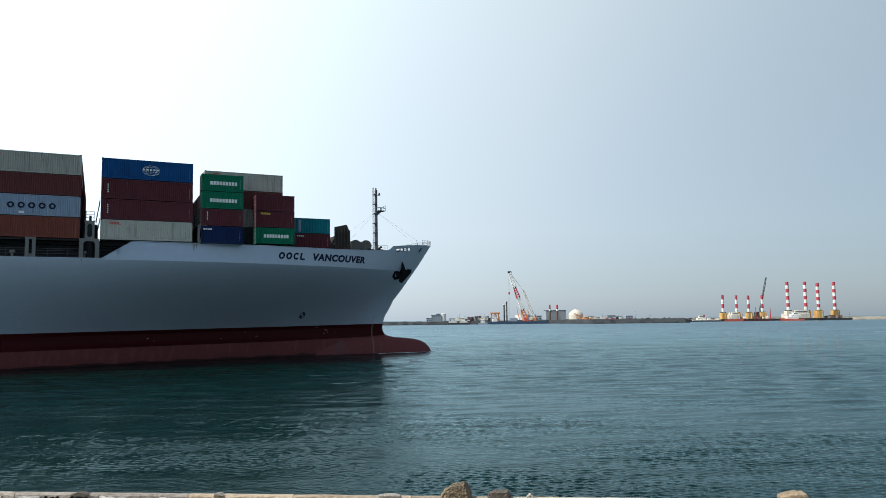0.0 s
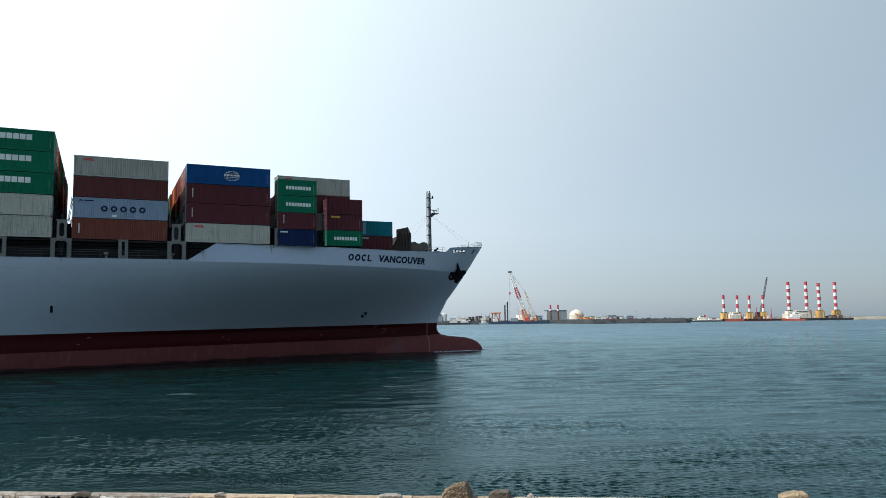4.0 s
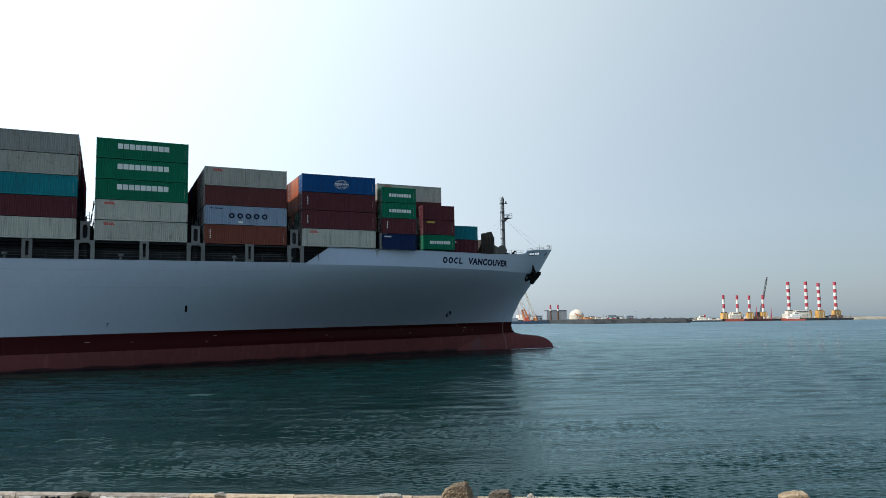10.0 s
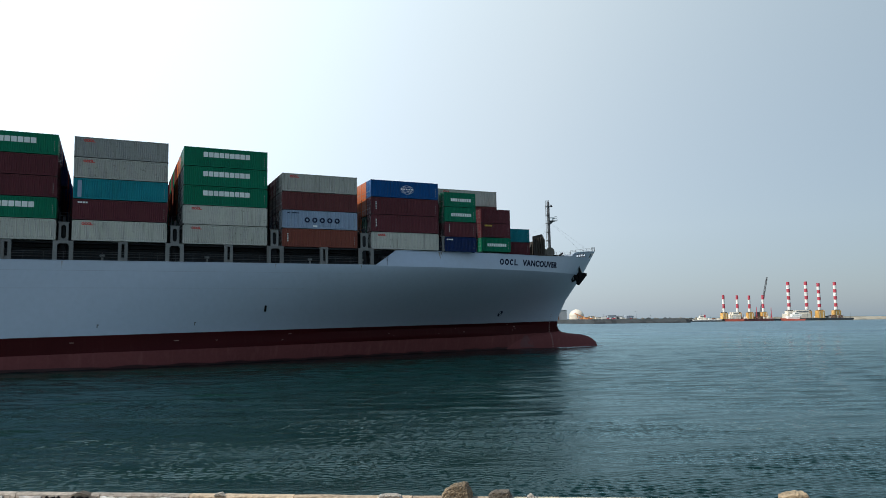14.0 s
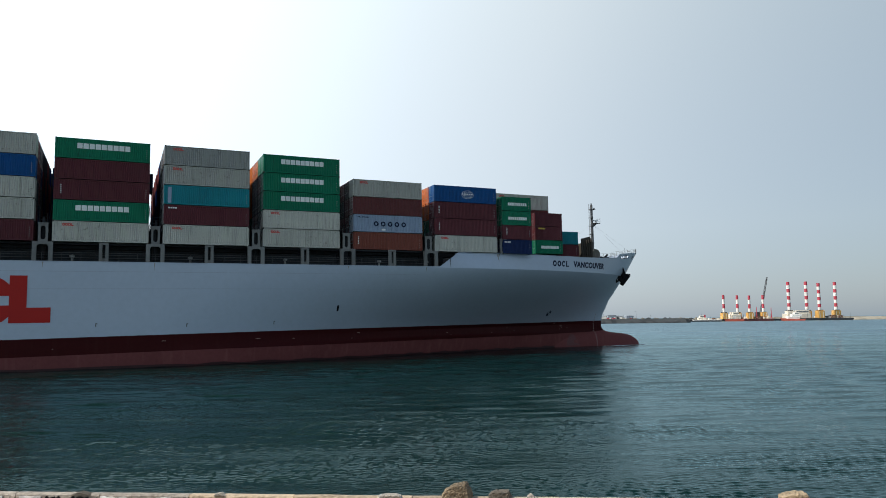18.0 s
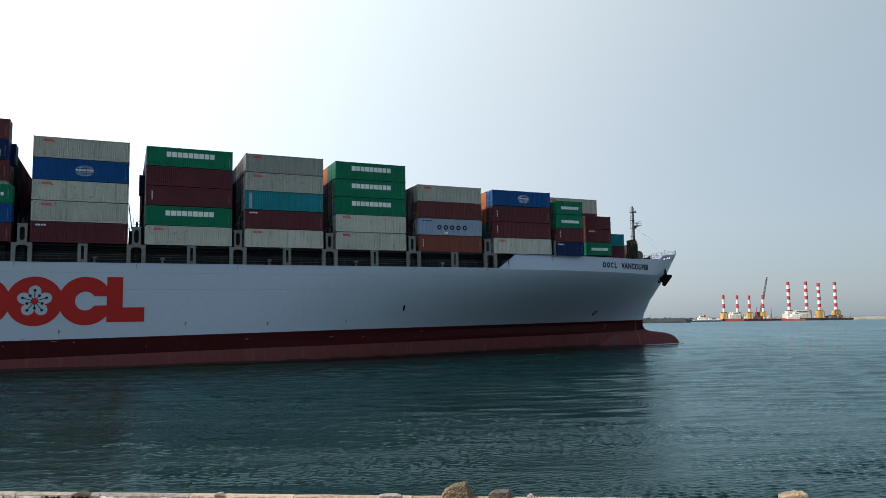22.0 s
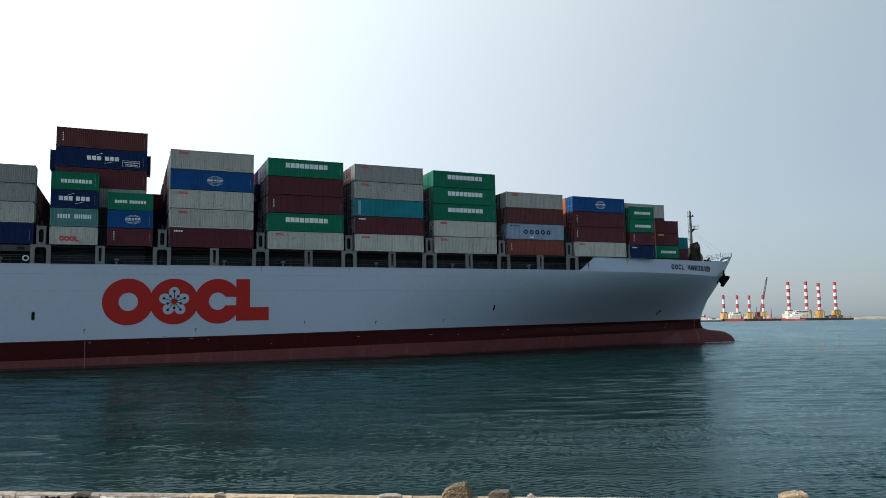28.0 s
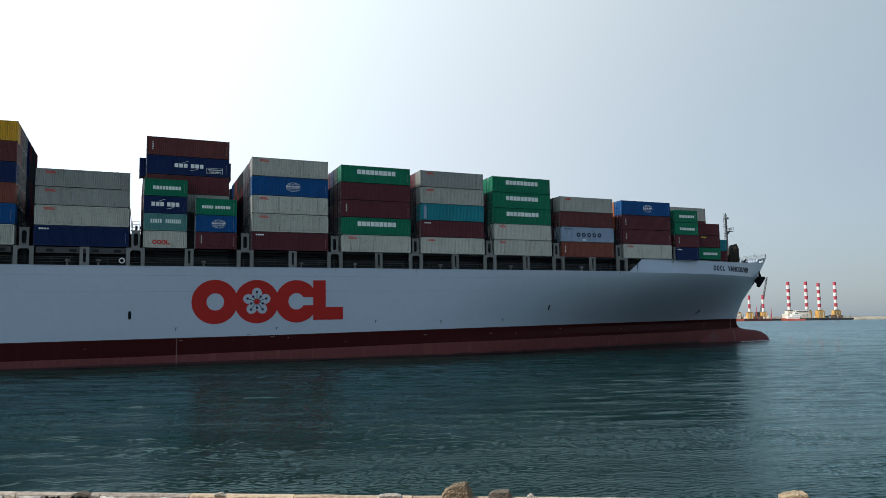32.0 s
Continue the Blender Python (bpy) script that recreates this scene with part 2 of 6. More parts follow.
# ---- building helpers ----
class Shape:
    """Vertices and faces gathered from simple solids, with the material index of each face."""

    def __init__(self):
        self.v, self.f, self.m, self.i = [], [], [], 0

    def add(self, verts, faces):
        k = len(self.v)
        self.v += [tuple(p) for p in verts]
        self.f += [tuple(k + a for a in fc) for fc in faces]
        self.m += [self.i] * len(faces)
        return self

    def box(self, x0, x1, y0, y1, z0, z1):
        return self.add([(x, y, z) for z in (z0, z1) for y in (y0, y1) for x in (x0, x1)],
                        [(0, 2, 3, 1), (4, 5, 7, 6), (0, 1, 5, 4), (2, 6, 7, 3), (0, 4, 6, 2), (1, 3, 7, 5)])

    def slab(self, x0, x1, y0, y1, z0, z1, c=0.05):
        """A box with chamfered upper and upright edges."""
        ring = lambda a, z: [(x0 + a, y0 + c, z), (x0 + c, y0 + a, z), (x1 - c, y0 + a, z), (x1 - a, y0 + c, z), (x1 - a, y1 - c, z), (x1 - c, y1 - a, z), (x0 + c, y1 - a, z), (x0 + a, y1 - c, z)]
        return self.loft([ring(0, z0), ring(0, z1 - c), [(p[0] + (c * 0.7 if p[0] < (x0 + x1) / 2 else -c * 0.7), p[1] + (c * 0.7 if p[1] < (y0 + y1) / 2 else -c * 0.7), z1) for p in ring(0, z1)]])

    def loft(self, rings, caps=True):
        n = len(rings[0])
        faces = [(a * n + j, a * n + (j + 1) % n, (a + 1) * n + (j + 1) % n, (a + 1) * n + j) for a in range(len(rings) - 1) for j in range(n)]
        if caps:
            faces += [tuple(reversed(range(n))), tuple((len(rings) - 1) * n + j for j in range(n))]
        return self.add([p for r in rings for p in r], faces)

    def tube(self, p, q, r, r2=None, n=8):
        p, q = Vector(p), Vector(q)
        d = (q - p).normalized()
        a = d.orthogonal().normalized()
        b = d.cross(a)
        r2 = r if r2 is None else r2
        ring = lambda o, s: [o + (a * math.cos(2 * math.pi * k / n) + b * math.sin(2 * math.pi * k / n)) * s for k in range(n)]
        return self.loft([ring(p, r), ring(q, r2)])

    def path(self, pts, r, n=6):
        """One bent tube through all points."""
        pts = [Vector(p) for p in pts]
        ref = Vector((0, 1, 0)) if max(abs(p.y - pts[0].y) for p in pts) < 0.01 else Vector((0, 0, 1))
        rings = []
        for k, p in enumerate(pts):
            d = (pts[min(k + 1, len(pts) - 1)] - pts[max(k - 1, 0)]).normalized()
            a = d.cross(ref).normalized()
            b = a.cross(d)
            rings.append([p + (a * math.cos(2 * math.pi * j / n) + b * math.sin(2 * math.pi * j / n)) * r for j in range(n)])
        return self.loft(rings)

    def lathe(self, profile, o=(0, 0, 0), n=20):
        """Turns (radius, height) pairs about the z axis."""
        return self.loft([[(o[0] + r * math.cos(2 * math.pi * k / n), o[1] + r * math.sin(2 * math.pi * k / n), o[2] + z) for k in range(n)] for r, z in profile])

    def plate(self, poly, y0, y1):
        """An outline in x and z, thickened along y."""
        n = len(poly)
        v = [(x, y0, z) for x, z in poly] + [(x, y1, z) for x, z in poly]
        return self.add(v, [tuple(range(n)), tuple(reversed(range(n, 2 * n)))] + [(j, n + j, n + (j + 1) % n, (j + 1) % n) for j in range(n)])

    def mesh(self, name, *mats):
        me = bpy.data.meshes.new(name)
        me.from_pydata(self.v, [], self.f)
        for m in mats:
            me.materials.append(m)
        if len(mats) > 1:
            me.polygons.foreach_set("material_index", self.m)
        me.update()
        return me


def smooth(ob, angle=35.0):
    me = ob.data if hasattr(ob, "data") else ob
    bm = bmesh.new()
    bm.from_mesh(me)
    bmesh.ops.recalc_face_normals(bm, faces=bm.faces)
    for f in bm.faces:
        f.smooth = True
    for e in bm.edges:
        if len(e.link_faces) == 2 and e.calc_face_angle(0) > radians(angle):
            e.smooth = False
    bm.to_mesh(me)
    bm.free()
    return ob


def solid(me):
    """Turns all faces of a mesh outwards."""
    bm = bmesh.new()
    bm.from_mesh(me)
    bmesh.ops.recalc_face_normals(bm, faces=bm.faces)
    bm.to_mesh(me)
    bm.free()
    return me


def part(name, shape, material, parent, label="", at=None):
    """One mesh under a thing or a part; shape is a Shape or a mesh that is shared."""
    me = solid(shape.mesh(name, material)) if isinstance(shape, Shape) else shape
    ob = new(name, me)
    ob.parent = parent
    if at is not None:
        ob.matrix_basis = at
    if label:
        ob["label"] = label
    return ob


def thing(name, label, category, at=None, group="", kind=""):
    ob = new(name)
    ob.empty_display_size = 0.5
    if at is not None:
        ob.matrix_basis = at
    return tagged(ob, label, category, group, kind)


def setting(name, shape, material, label, kind="structure"):
    ob = new(name, solid(shape.mesh(name, material)))
    return tagged(ob, label, "", "", kind)


# ---- water, quay and far shore ----
# one sheet in rings round the quay: waves where the eye can tell them apart, flat to the horizon
rings = [3.0, 6.0, 9.0, 14.0, 20.0]


def ring_gap(r):
    """The spacing of the sheet's rings, finer where single ripples can be told apart."""
    return np.where(r < 60, 0.0023 * r, 0.0023 * 60 + 0.0058 * (r - 60))


while rings[-1] < 200:
    rings.append(rings[-1] + float(ring_gap(np.array(rings[-1]))))
rings += [200 * (4900 / 200) ** (k / 46) for k in range(1, 47)]
bearings = list(np.linspace(-38, 38, 800)) + list(np.linspace(43, 317, 56))
rr, bb = np.meshgrid(np.array(rings), np.radians(np.array(bearings)), indexing="ij")
wx, wy = rr * np.sin(bb), rr * np.cos(bb)
gap_r = ring_gap(rr)
gap_b = np.where(np.abs(bb) < radians(39), rr * radians(76 / 799), rr * radians(5))
rng = np.random.default_rng(5)
wz = np.zeros_like(rr)
gusts = sum(np.sin(wx * 2 * math.pi / (1.9 * s_) + wy * 2 * math.pi / s_ * d_ + p_) for s_, d_, p_ in ((9, 1, 0.3), (13, -1, 2.1), (17, 1, 4.0), (23, -1, 1.2), (31, 1, 5.5), (41, 1, 3.3))) / 1.73
gusts = np.clip(0.82 + 0.36 * gusts, 0.35, 1.35)
for k in range(46):
    size = 0.14 * (0.50 / 0.14) ** (k / 45)
    head = radians(rng.normal(272, 26))
    kx, ky = math.cos(head) * 2 * math.pi / size, math.sin(head) * 2 * math.pi / size
    keep = np.clip((size / np.maximum(gap_r, 0.6 * gap_b) - 1.8) / 1.5, 0, 1)
    wz += keep * gusts * size * (0.0106 - 0.0054 * k / 45) * np.sin(kx * wx + ky * wy + rng.uniform(0, 6.28))
for k in range(22):
    size = 0.8 * (5.0 / 0.8) ** (k / 21)
    head = radians(rng.normal(268, 20))
    kx, ky = math.cos(head) * 2 * math.pi / size, math.sin(head) * 2 * math.pi / size
    keep = np.clip((size / np.maximum(gap_r, 0.6 * gap_b) - 1.8) / 1.5, 0, 1) * np.clip((rr - 22) / 50, 0.3, 1)
    swell = 0.4 + 1.0 * (0.5 + 0.5 * np.sin(wx * rng.uniform(0.01, 0.05) + wy * rng.uniform(0.01, 0.05) + rng.uniform(0, 6)))
    wz += keep * swell * size * 0.0040 * np.sin(kx * wx + ky * wy + rng.uniform(0, 6.28))
wz *= np.clip((205 - rr) / 90, 0, 1)
nr, nb = rr.shape
idx = np.arange(nr * nb).reshape(nr, nb)
quads = np.stack([idx[:-1], np.roll(idx, -1, 1)[:-1], np.roll(idx, -1, 1)[1:], idx[1:]], -1).reshape(-1, 4)
sheet = bpy.data.meshes.new("water")
sheet.vertices.add(nr * nb)
sheet.vertices.foreach_set("co", np.stack([wx, wy, wz], -1).ravel())
sheet.loops.add(quads.size)
sheet.loops.foreach_set("vertex_index", quads.ravel())
sheet.polygons.add(len(quads))
sheet.polygons.foreach_set("loop_start", np.arange(0, quads.size, 4))
sheet.polygons.foreach_set("loop_total", np.full(len(quads), 4))
sheet.polygons.foreach_set("use_smooth", np.ones(len(quads), bool))
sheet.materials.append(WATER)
sheet.update()
sheet.validate()
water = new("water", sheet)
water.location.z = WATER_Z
tagged(water, "dark teal rippled harbour water reflecting sky and ship", "water", "", "structure")

CONCRETE = paint("weathered_concrete", (0.36, 0.265, 0.175), 0.85, var=0.35, scale=3.0, spot=0.6, streak_color=(0.16, 0.13, 0.10), bump=0.6, bump_scale=30)
KERB_FACE = paint("worn_painted_kerb", (0.62, 0.61, 0.58), 0.8, var=0.4, scale=4.0, spot=1.0, streak_color=(0.03, 0.03, 0.03), bump=0.5, bump_scale=30)
KERB_TOP = paint("grimy_kerb_concrete", (0.43, 0.335, 0.235), 0.9, var=0.5, scale=5.0, spot=0.7, streak_color=(0.14, 0.105, 0.07), bump=0.35, bump_scale=50)
KERB_WORN = paint("grey_stained_kerb_concrete", (0.36, 0.315, 0.265), 0.9, var=0.6, scale=6.0, spot=0.85, streak_color=(0.05, 0.042, 0.035), bump=0.4, bump_scale=50)
ROCK = paint("rough_stone", (0.38, 0.29, 0.185), 0.9, var=0.6, scale=14.0, spot=1.0, streak_color=(0.035, 0.028, 0.02), bump=1.0, bump_scale=45)
ROCK_PALE = paint("pale_stone", (0.47, 0.42, 0.355), 0.9, var=0.45, scale=12.0, spot=0.8, streak_color=(0.12, 0.10, 0.08), bump=0.9, bump_scale=60)
ROCK_DARK = paint("dark_stone", (0.155, 0.13, 0.10), 0.9, var=0.35, scale=12.0, bump=0.9, bump_scale=60)
KERB_Z, GROUND_Z, KERB_SLOPE = 4.8, 4.45, -0.0933


def kerb_y(x):
    return 6.565 + KERB_SLOPE * x


quay = Shape()
quay.add([(x, y, z) for z in (-3, GROUND_Z) for x, y in ((-70, -60), (70, -60), (70, kerb_y(70) - 0.004), (-70, kerb_y(-70) - 0.004))], [(0, 3, 2, 1), (4, 5, 6, 7), (0, 1, 5, 4), (1, 2, 6, 5), (2, 3, 7, 6), (3, 0, 4, 7)])
setting("quay", quay, CONCRETE, "grey weathered concrete quay by the water")

# ---- the ship's hull ----
# Ship's space: x forward from the bow tip (0) to the stern (-280), y to port, z up from the water at the bow.
HALF, LENGTH, DECK, BASE = 21.55, 280.0, 15.78, 18.5


def lerp(table, x):
    return float(np.interp(x, [p[0] for p in table], [p[1] for p in table]))


STEM = [(-3, -12.5), (3.2, -8.0), (3.45, -9.2), (3.7, -9.85), (4.1, -10.3), (4.7, -10.5), (5.4, -10.55), (7.1, -10.1), (9.0, -8.9), (10.3, -8.2), (12.2, -6.6), (16.45, -3.35), (21.2, 0.0)]
SHEER = [(-300, 15.78), (-59.8, 15.78), (-55.9, 18.36), (-24, 18.58), (-19.7, 18.73), (-14.3, 19.1), (-12.6, 19.15), (-11.6, 20.0), (-7.8, 20.45), (0, 21.2)]


def half_breadth(u, z):
    us = lerp(STEM, z)
    t = min(max((z - 5.2) / 10.45, 0), 1)
    d = max(us - u, 0)
    low = math.sin(math.pi / 2 * min(d / 98, 1)) ** 1.85
    high = (1 - (1 - min(d / 56, 1)) ** 2) ** 0.75
    q = 0.42 * (1 - (1 - t) ** 1.5) + 0.28 * t * t * (3 - 2 * t) + 0.3 * t
    stern = 1 - 0.25 * max(0, (-u - 235) / 45) ** 2 * (1 if z > 9 else 2.2)
    lean = max(z - 15.62, 0) * min(d / 14, 1) * lerp([(-62, 0), (-53, 0.48), (-30, 0.38), (0, 0.22)], u)  # the bulwark leans in above the knuckle
    return max(HALF * (low * (1 - q) + high * q) * stern - lean, 0)


def hull_rows(names):
    """Heights of the hull's rows along the ship; each is a function of x."""
    line = [(-145, 2.57), (-125, 2.88), (-100, 3.15), (-60, 3.2), (-32, 3.15), (-12, 3.45)]
    red = [(-165, 5.05), (-128, 5.22), (-108, 5.43), (-88, 5.58), (-72, 5.64), (-30, 5.74), (-13, 5.86)]
    table = {"keel": lambda u: -3.0, "wet": lambda u: WATER_Z + 0.32 - u * math.tan(radians(-TRIM)) + 0.10 * math.sin(u * 0.9) + 0.06 * math.sin(u * 2.3), "line": lambda u: lerp(line, u), "red": lambda u: lerp(red, u)}
    for k in range(1, 6):
        table["m%d" % k] = lambda u, k=k: lerp(line, u) + (lerp(red, u) - lerp(line, u)) * (k / 6) ** 1.5
    for k, z in enumerate((6.2, 6.8, 7.4, 8.0, 8.7, 9.5, 10.3, 11.1, 11.9, 12.7, 13.4, 14.0, 14.6, 15.1, 15.4, 15.62)):
        table["w%d" % k] = lambda u, z=z: z
    for k in range(1, 7):
        table["b%d" % k] = lambda u, k=k: 15.62 + (lerp(SHEER, u) - 15.62) * k / 6
    return [table[n] for n in names]


def shell(names):
    rows = hull_rows(names)
    stations = [0, 0.15, 0.4, 0.8, 1.4, 2.2, 3.2, 4.4, 5.6, 6.8, 8, 9, 9.8, 10.3, 10.7, 11.1, 11.5, 12, 12.6, 13.3, 14.2] + [15 + 0.9 * k for k in range(42)]
    stations += [52.8 + 0.5 * k for k in range(20)] + [63 + 2 * k for k in range(20)] + [104, 110, 120, 130, 150, 170, 190, 210, 225, 235, 245, 255, 268, LENGTH]
    s = Shape()
    for side in (-1, 1):
        grid = []
        for row in rows:
            line = []
            for d in stations:
                us = lerp(STEM, row(0 if d < 12 else -d))
                u = -d + us * max(0, 1 - d / 60)
                z = row(u)
                line.append((u, side * half_breadth(u, z), z))
            grid.append(line)
        n = len(stations)
        s.add([p for line in grid for p in line], [(r * n + j, r * n + j + 1, (r + 1) * n + j + 1, (r + 1) * n + j) for r in range(len(rows) - 1) for j in range(n - 1)])
    # transom
    k = len(s.v)
    end = [(-LENGTH, -half_breadth(-LENGTH, r(-LENGTH)), r(-LENGTH)) for r in rows]
    m = len(end)
    s.add(end + [(p[0], -p[1], p[2]) for p in end], [(a, a + 1, m + a + 1, m + a) for a in range(m - 1)])
    return s


ship = thing("container_ship", "large container ship with pale grey hull and red bottom under way", "ship")


def hull_part(name, names, material, label):
    me = shell(names).mesh(name, material)
    bm = bmesh.new()
    bm.from_mesh(me)
    bmesh.ops.remove_doubles(bm, verts=bm.verts, dist=0.002)
    bm.to_mesh(me)
    bm.free()
    ob = part(name, me, material, ship, label)
    return smooth(ob, 28)


FAIRLEADS = [(-10.75, -9.95), (-9.7, -9.05), (-8.75, -8.1), (-7.75, -7.05)]  # openings in the bow's bulwark, along x


def cut_openings(ob, spans, low, high):
    """Cuts upright openings through the starboard side of a sheet, between two heights under the sheer."""
    bm = bmesh.new()
    bm.from_mesh(ob.data)
    near = lambda: [f for f in bm.faces if -12 < f.calc_center_median().x < -6 and f.calc_center_median().y < 0 and f.calc_center_median().z > 17]
    cut = lambda co, no: bmesh.ops.bisect_plane(bm, geom=list({g for f in near() for g in (f, *f.edges, *f.verts)}), plane_co=co, plane_no=no)
    for x in sorted({x for sp in spans for x in sp}):
        cut((x, 0, 0), (1, 0, 0))
    slope = (lerp(SHEER, -7) - lerp(SHEER, -11)) / 4
    for drop in (low, high):
        cut((-9, 0, lerp(SHEER, -9) - drop), (slope, 0, -1))
    gone = []
    for f in near():
        c = f.calc_center_median()
        d = lerp(SHEER, -9) + slope * (c.x + 9) - c.z
        if high < d < low and any(p < c.x < q for p, q in spans):
            gone.append(f)
    bmesh.ops.delete(bm, geom=gone, context="FACES")
    bm.to_mesh(ob.data)
    bm.free()


hull_part("wet_band", ["keel", "wet"], HULL_WET, "dark wet strip at the waterline")
hull_part("bottom_plating", ["wet", "line"], HULL_PINK, "faded pinkish red antifouling paint")
hull_part("boot_topping", ["line", "m1", "m2", "m3", "m4", "m5", "red"], HULL_RED, "dark red boot topping band")
hull_part("side_plating", ["red"] + ["w%d" % k for k in range(16)], HULL_WHITE, "pale grey hull side, flared at the bow")
bulwark = hull_part("bulwark", ["w15"] + ["b%d" % k for k in range(1, 7)], HULL_WHITE, "pale grey forecastle bulwark above the knuckle")

cut_openings(bulwark, FAIRLEADS, 0.95, 0.50)

# along x: the bulb's top and half-width
BULB = [(-36, 2.0, 2.2), (-30, 2.3, 1.8), (-24, 2.7, 1.45), (-19, 3.1, 1.5), (-15, 3.4, 1.6), (-12, 3.55, 1.7), (-10.2, 3.65, 1.7), (-9.6, 3.65, 1.7), (-8.6, 3.4, 1.7), (-7.5, 3.2, 1.75), (-6.4, 3.1, 1.8), (-3.9, 2.8, 1.8), (-2.6, 2.45, 1.65), (-1.7, 2.0, 1.45), (-1.0, 1.4, 1.2), (-0.6, 0.75, 0.8), (-0.45, 0.1, 0.4)]


def bulb_section(u):
    """Middle height, half-height and half-width of the bulb at x."""
    top, wid = lerp([r[:2] for r in BULB], u), lerp([(r[0], r[2]) for r in BULB], u)
    low = -4.5 + (1.4 if u > -2 else 0) + max(0, (u + 4)) * 0.7
    return (top + low) / 2, (top - low) / 2, wid


def bulb_half(u, z):
    if not -36 < u / 1.035 < -0.5:
        return 0.0
    mid, hz, wid = bulb_section(u / 1.035)
    return wid * math.sqrt(max(0, 1 - ((z - mid) / hz) ** 2))


bulb = Shape()
rings = []
for u in sorted({r[0] for r in BULB} | {-34.0, -32.0, -28.0, -26.0, -22.0, -20.5, -17.0, -13.5}):
    mid, hz, wid = bulb_section(u)
    rings.append([(u * 1.035, wid * math.cos(a * math.pi / 18), mid + hz * math.sin(a * math.pi / 18)) for a in range(36)])
bulb.loft(rings)
smooth(part("bulbous_bow", bulb, HULL_PINK, ship, "rounded red bulbous bow at the waterline"), 50)

deck = Shape()
us = [-LENGTH + 0.1] + list(range(-274, -58, 6)) + [-57.8]
deck.add([(u, s * (half_breadth(u, DECK) - 0.02), DECK - 0.12) for u in us for s in (-1, 1)], [(2 * a, 2 * a + 2, 2 * a + 3, 2 * a + 1) for a in range(len(us) - 1)])
part("main_deck", deck, DECK_GREY, ship)
fore = Shape()
us = [-57.8] + [u for u in range(-56, -5, 3)] + [-3.5, -2.5]
fore.add([(u, s * (half_breadth(u, 17.4) - 0.02), 17.4) for u in us for s in (-1, 1)], [(2 * a, 2 * a + 2, 2 * a + 3, 2 * a + 1) for a in range(len(us) - 1)])
fore.add([(-57.8, -HALF + 0.05, 15.7), (-57.8, HALF - 0.05, 15.7), (-57.8, HALF - 0.05, 17.4), (-57.8, -HALF + 0.05, 17.4)], [(0, 1, 2, 3)])
part("forecastle_deck", fore, DECK_GREY, ship)

# cap rail along the bulwark and the deck's edge, knuckle strake and weld seams
def edge_points(us, zf, out=0.0):
    return [(u, -(half_breadth(u, zf(u)) + out), zf(u)) for u in us]


fwd = [-59.8, -57.8, -55.9, -52, -48, -44, -40, -36, -32, -28, -24, -19.7, -17, -14.3, -12.6, -11.6, -9.5, -7.8, -5.5, -3.5, -2, -1.2, -0.5, -0.1]
for name, us, zf, r, mat_, lab in (("cap_rail", fwd, lambda u: lerp(SHEER, u), 0.07, HULL_WHITE, ""),
                                  ("sheer_strake_edge", [-LENGTH] + list(range(-270, -60, 14)) + [-59.8], lambda u: DECK, 0.06, HULL_WHITE, "")):
    for side in (1, -1):
        s = Shape()
        s.path([(p[0], p[1] * side, p[2]) for p in edge_points(us, zf)], r, 6)
        part(name, s, mat_, ship, lab)
SEAM = paint("plate_seam_shadow_grey", (0.31, 0.35, 0.42), 0.5, var=0.1)
for z in (14.4, 12.0):
    s = Shape()
    for u0 in range(-261, -58, 3):
        u1 = u0 + 3
        a, b = half_breadth(u0, z), half_breadth(u1, z)
        s.add([(u0, -a - 0.01, z), (u1, -b - 0.01, z), (u1, -b - 0.01, z + 0.05), (u0, -a - 0.01, z + 0.05)], [(0, 1, 2, 3)])
    part("weld_seam", s, SEAM, ship, "faint horizontal plate seam")


def on_hull(u, z, out=0.03):
    return (u, -(max(half_breadth(u, z), bulb_half(u, z)) + out), z)


def hull_outline(name, poly_fn, material, label="", parent=None):
    """A painted shape, laid on the hull's starboard side from an outline of x and z."""
    me = bpy.data.meshes.new(name)
    bm = bmesh.new()
    outer, holes = poly_fn
    edges = []
    for loop in [outer] + holes:
        vs = [bm.verts.new((x, 0, z)) for x, z in loop]
        edges += [bm.edges.new((vs[a], vs[(a + 1) % len(vs)])) for a in range(len(vs))]
    bmesh.ops.triangle_fill(bm, edges=edges, use_beauty=True)
    for v in bm.verts:
        v.co = on_hull(v.co.x, v.co.z)
    bmesh.ops.recalc_face_normals(bm, faces=bm.faces)
    if bm.faces and sum(f.normal.y for f in bm.faces) > 0:
        bmesh.ops.reverse_faces(bm, faces=bm.faces)
    bm.to_mesh(me)
    bm.free()
    me.materials.append(material)
    return part(name, me, material, parent or ship, label)


def circle(cx, cz, rx, rz, n=48, a0=0.0, a1=360.0):
    full = abs(a1 - a0 - 360) < 1e-6
    k = n if full else n + 1
    return [(cx + rx * math.cos(radians(a0 + (a1 - a0) * j / n)), cz + rz * math.sin(radians(a0 + (a1 - a0) * j / n))) for j in range(k)]


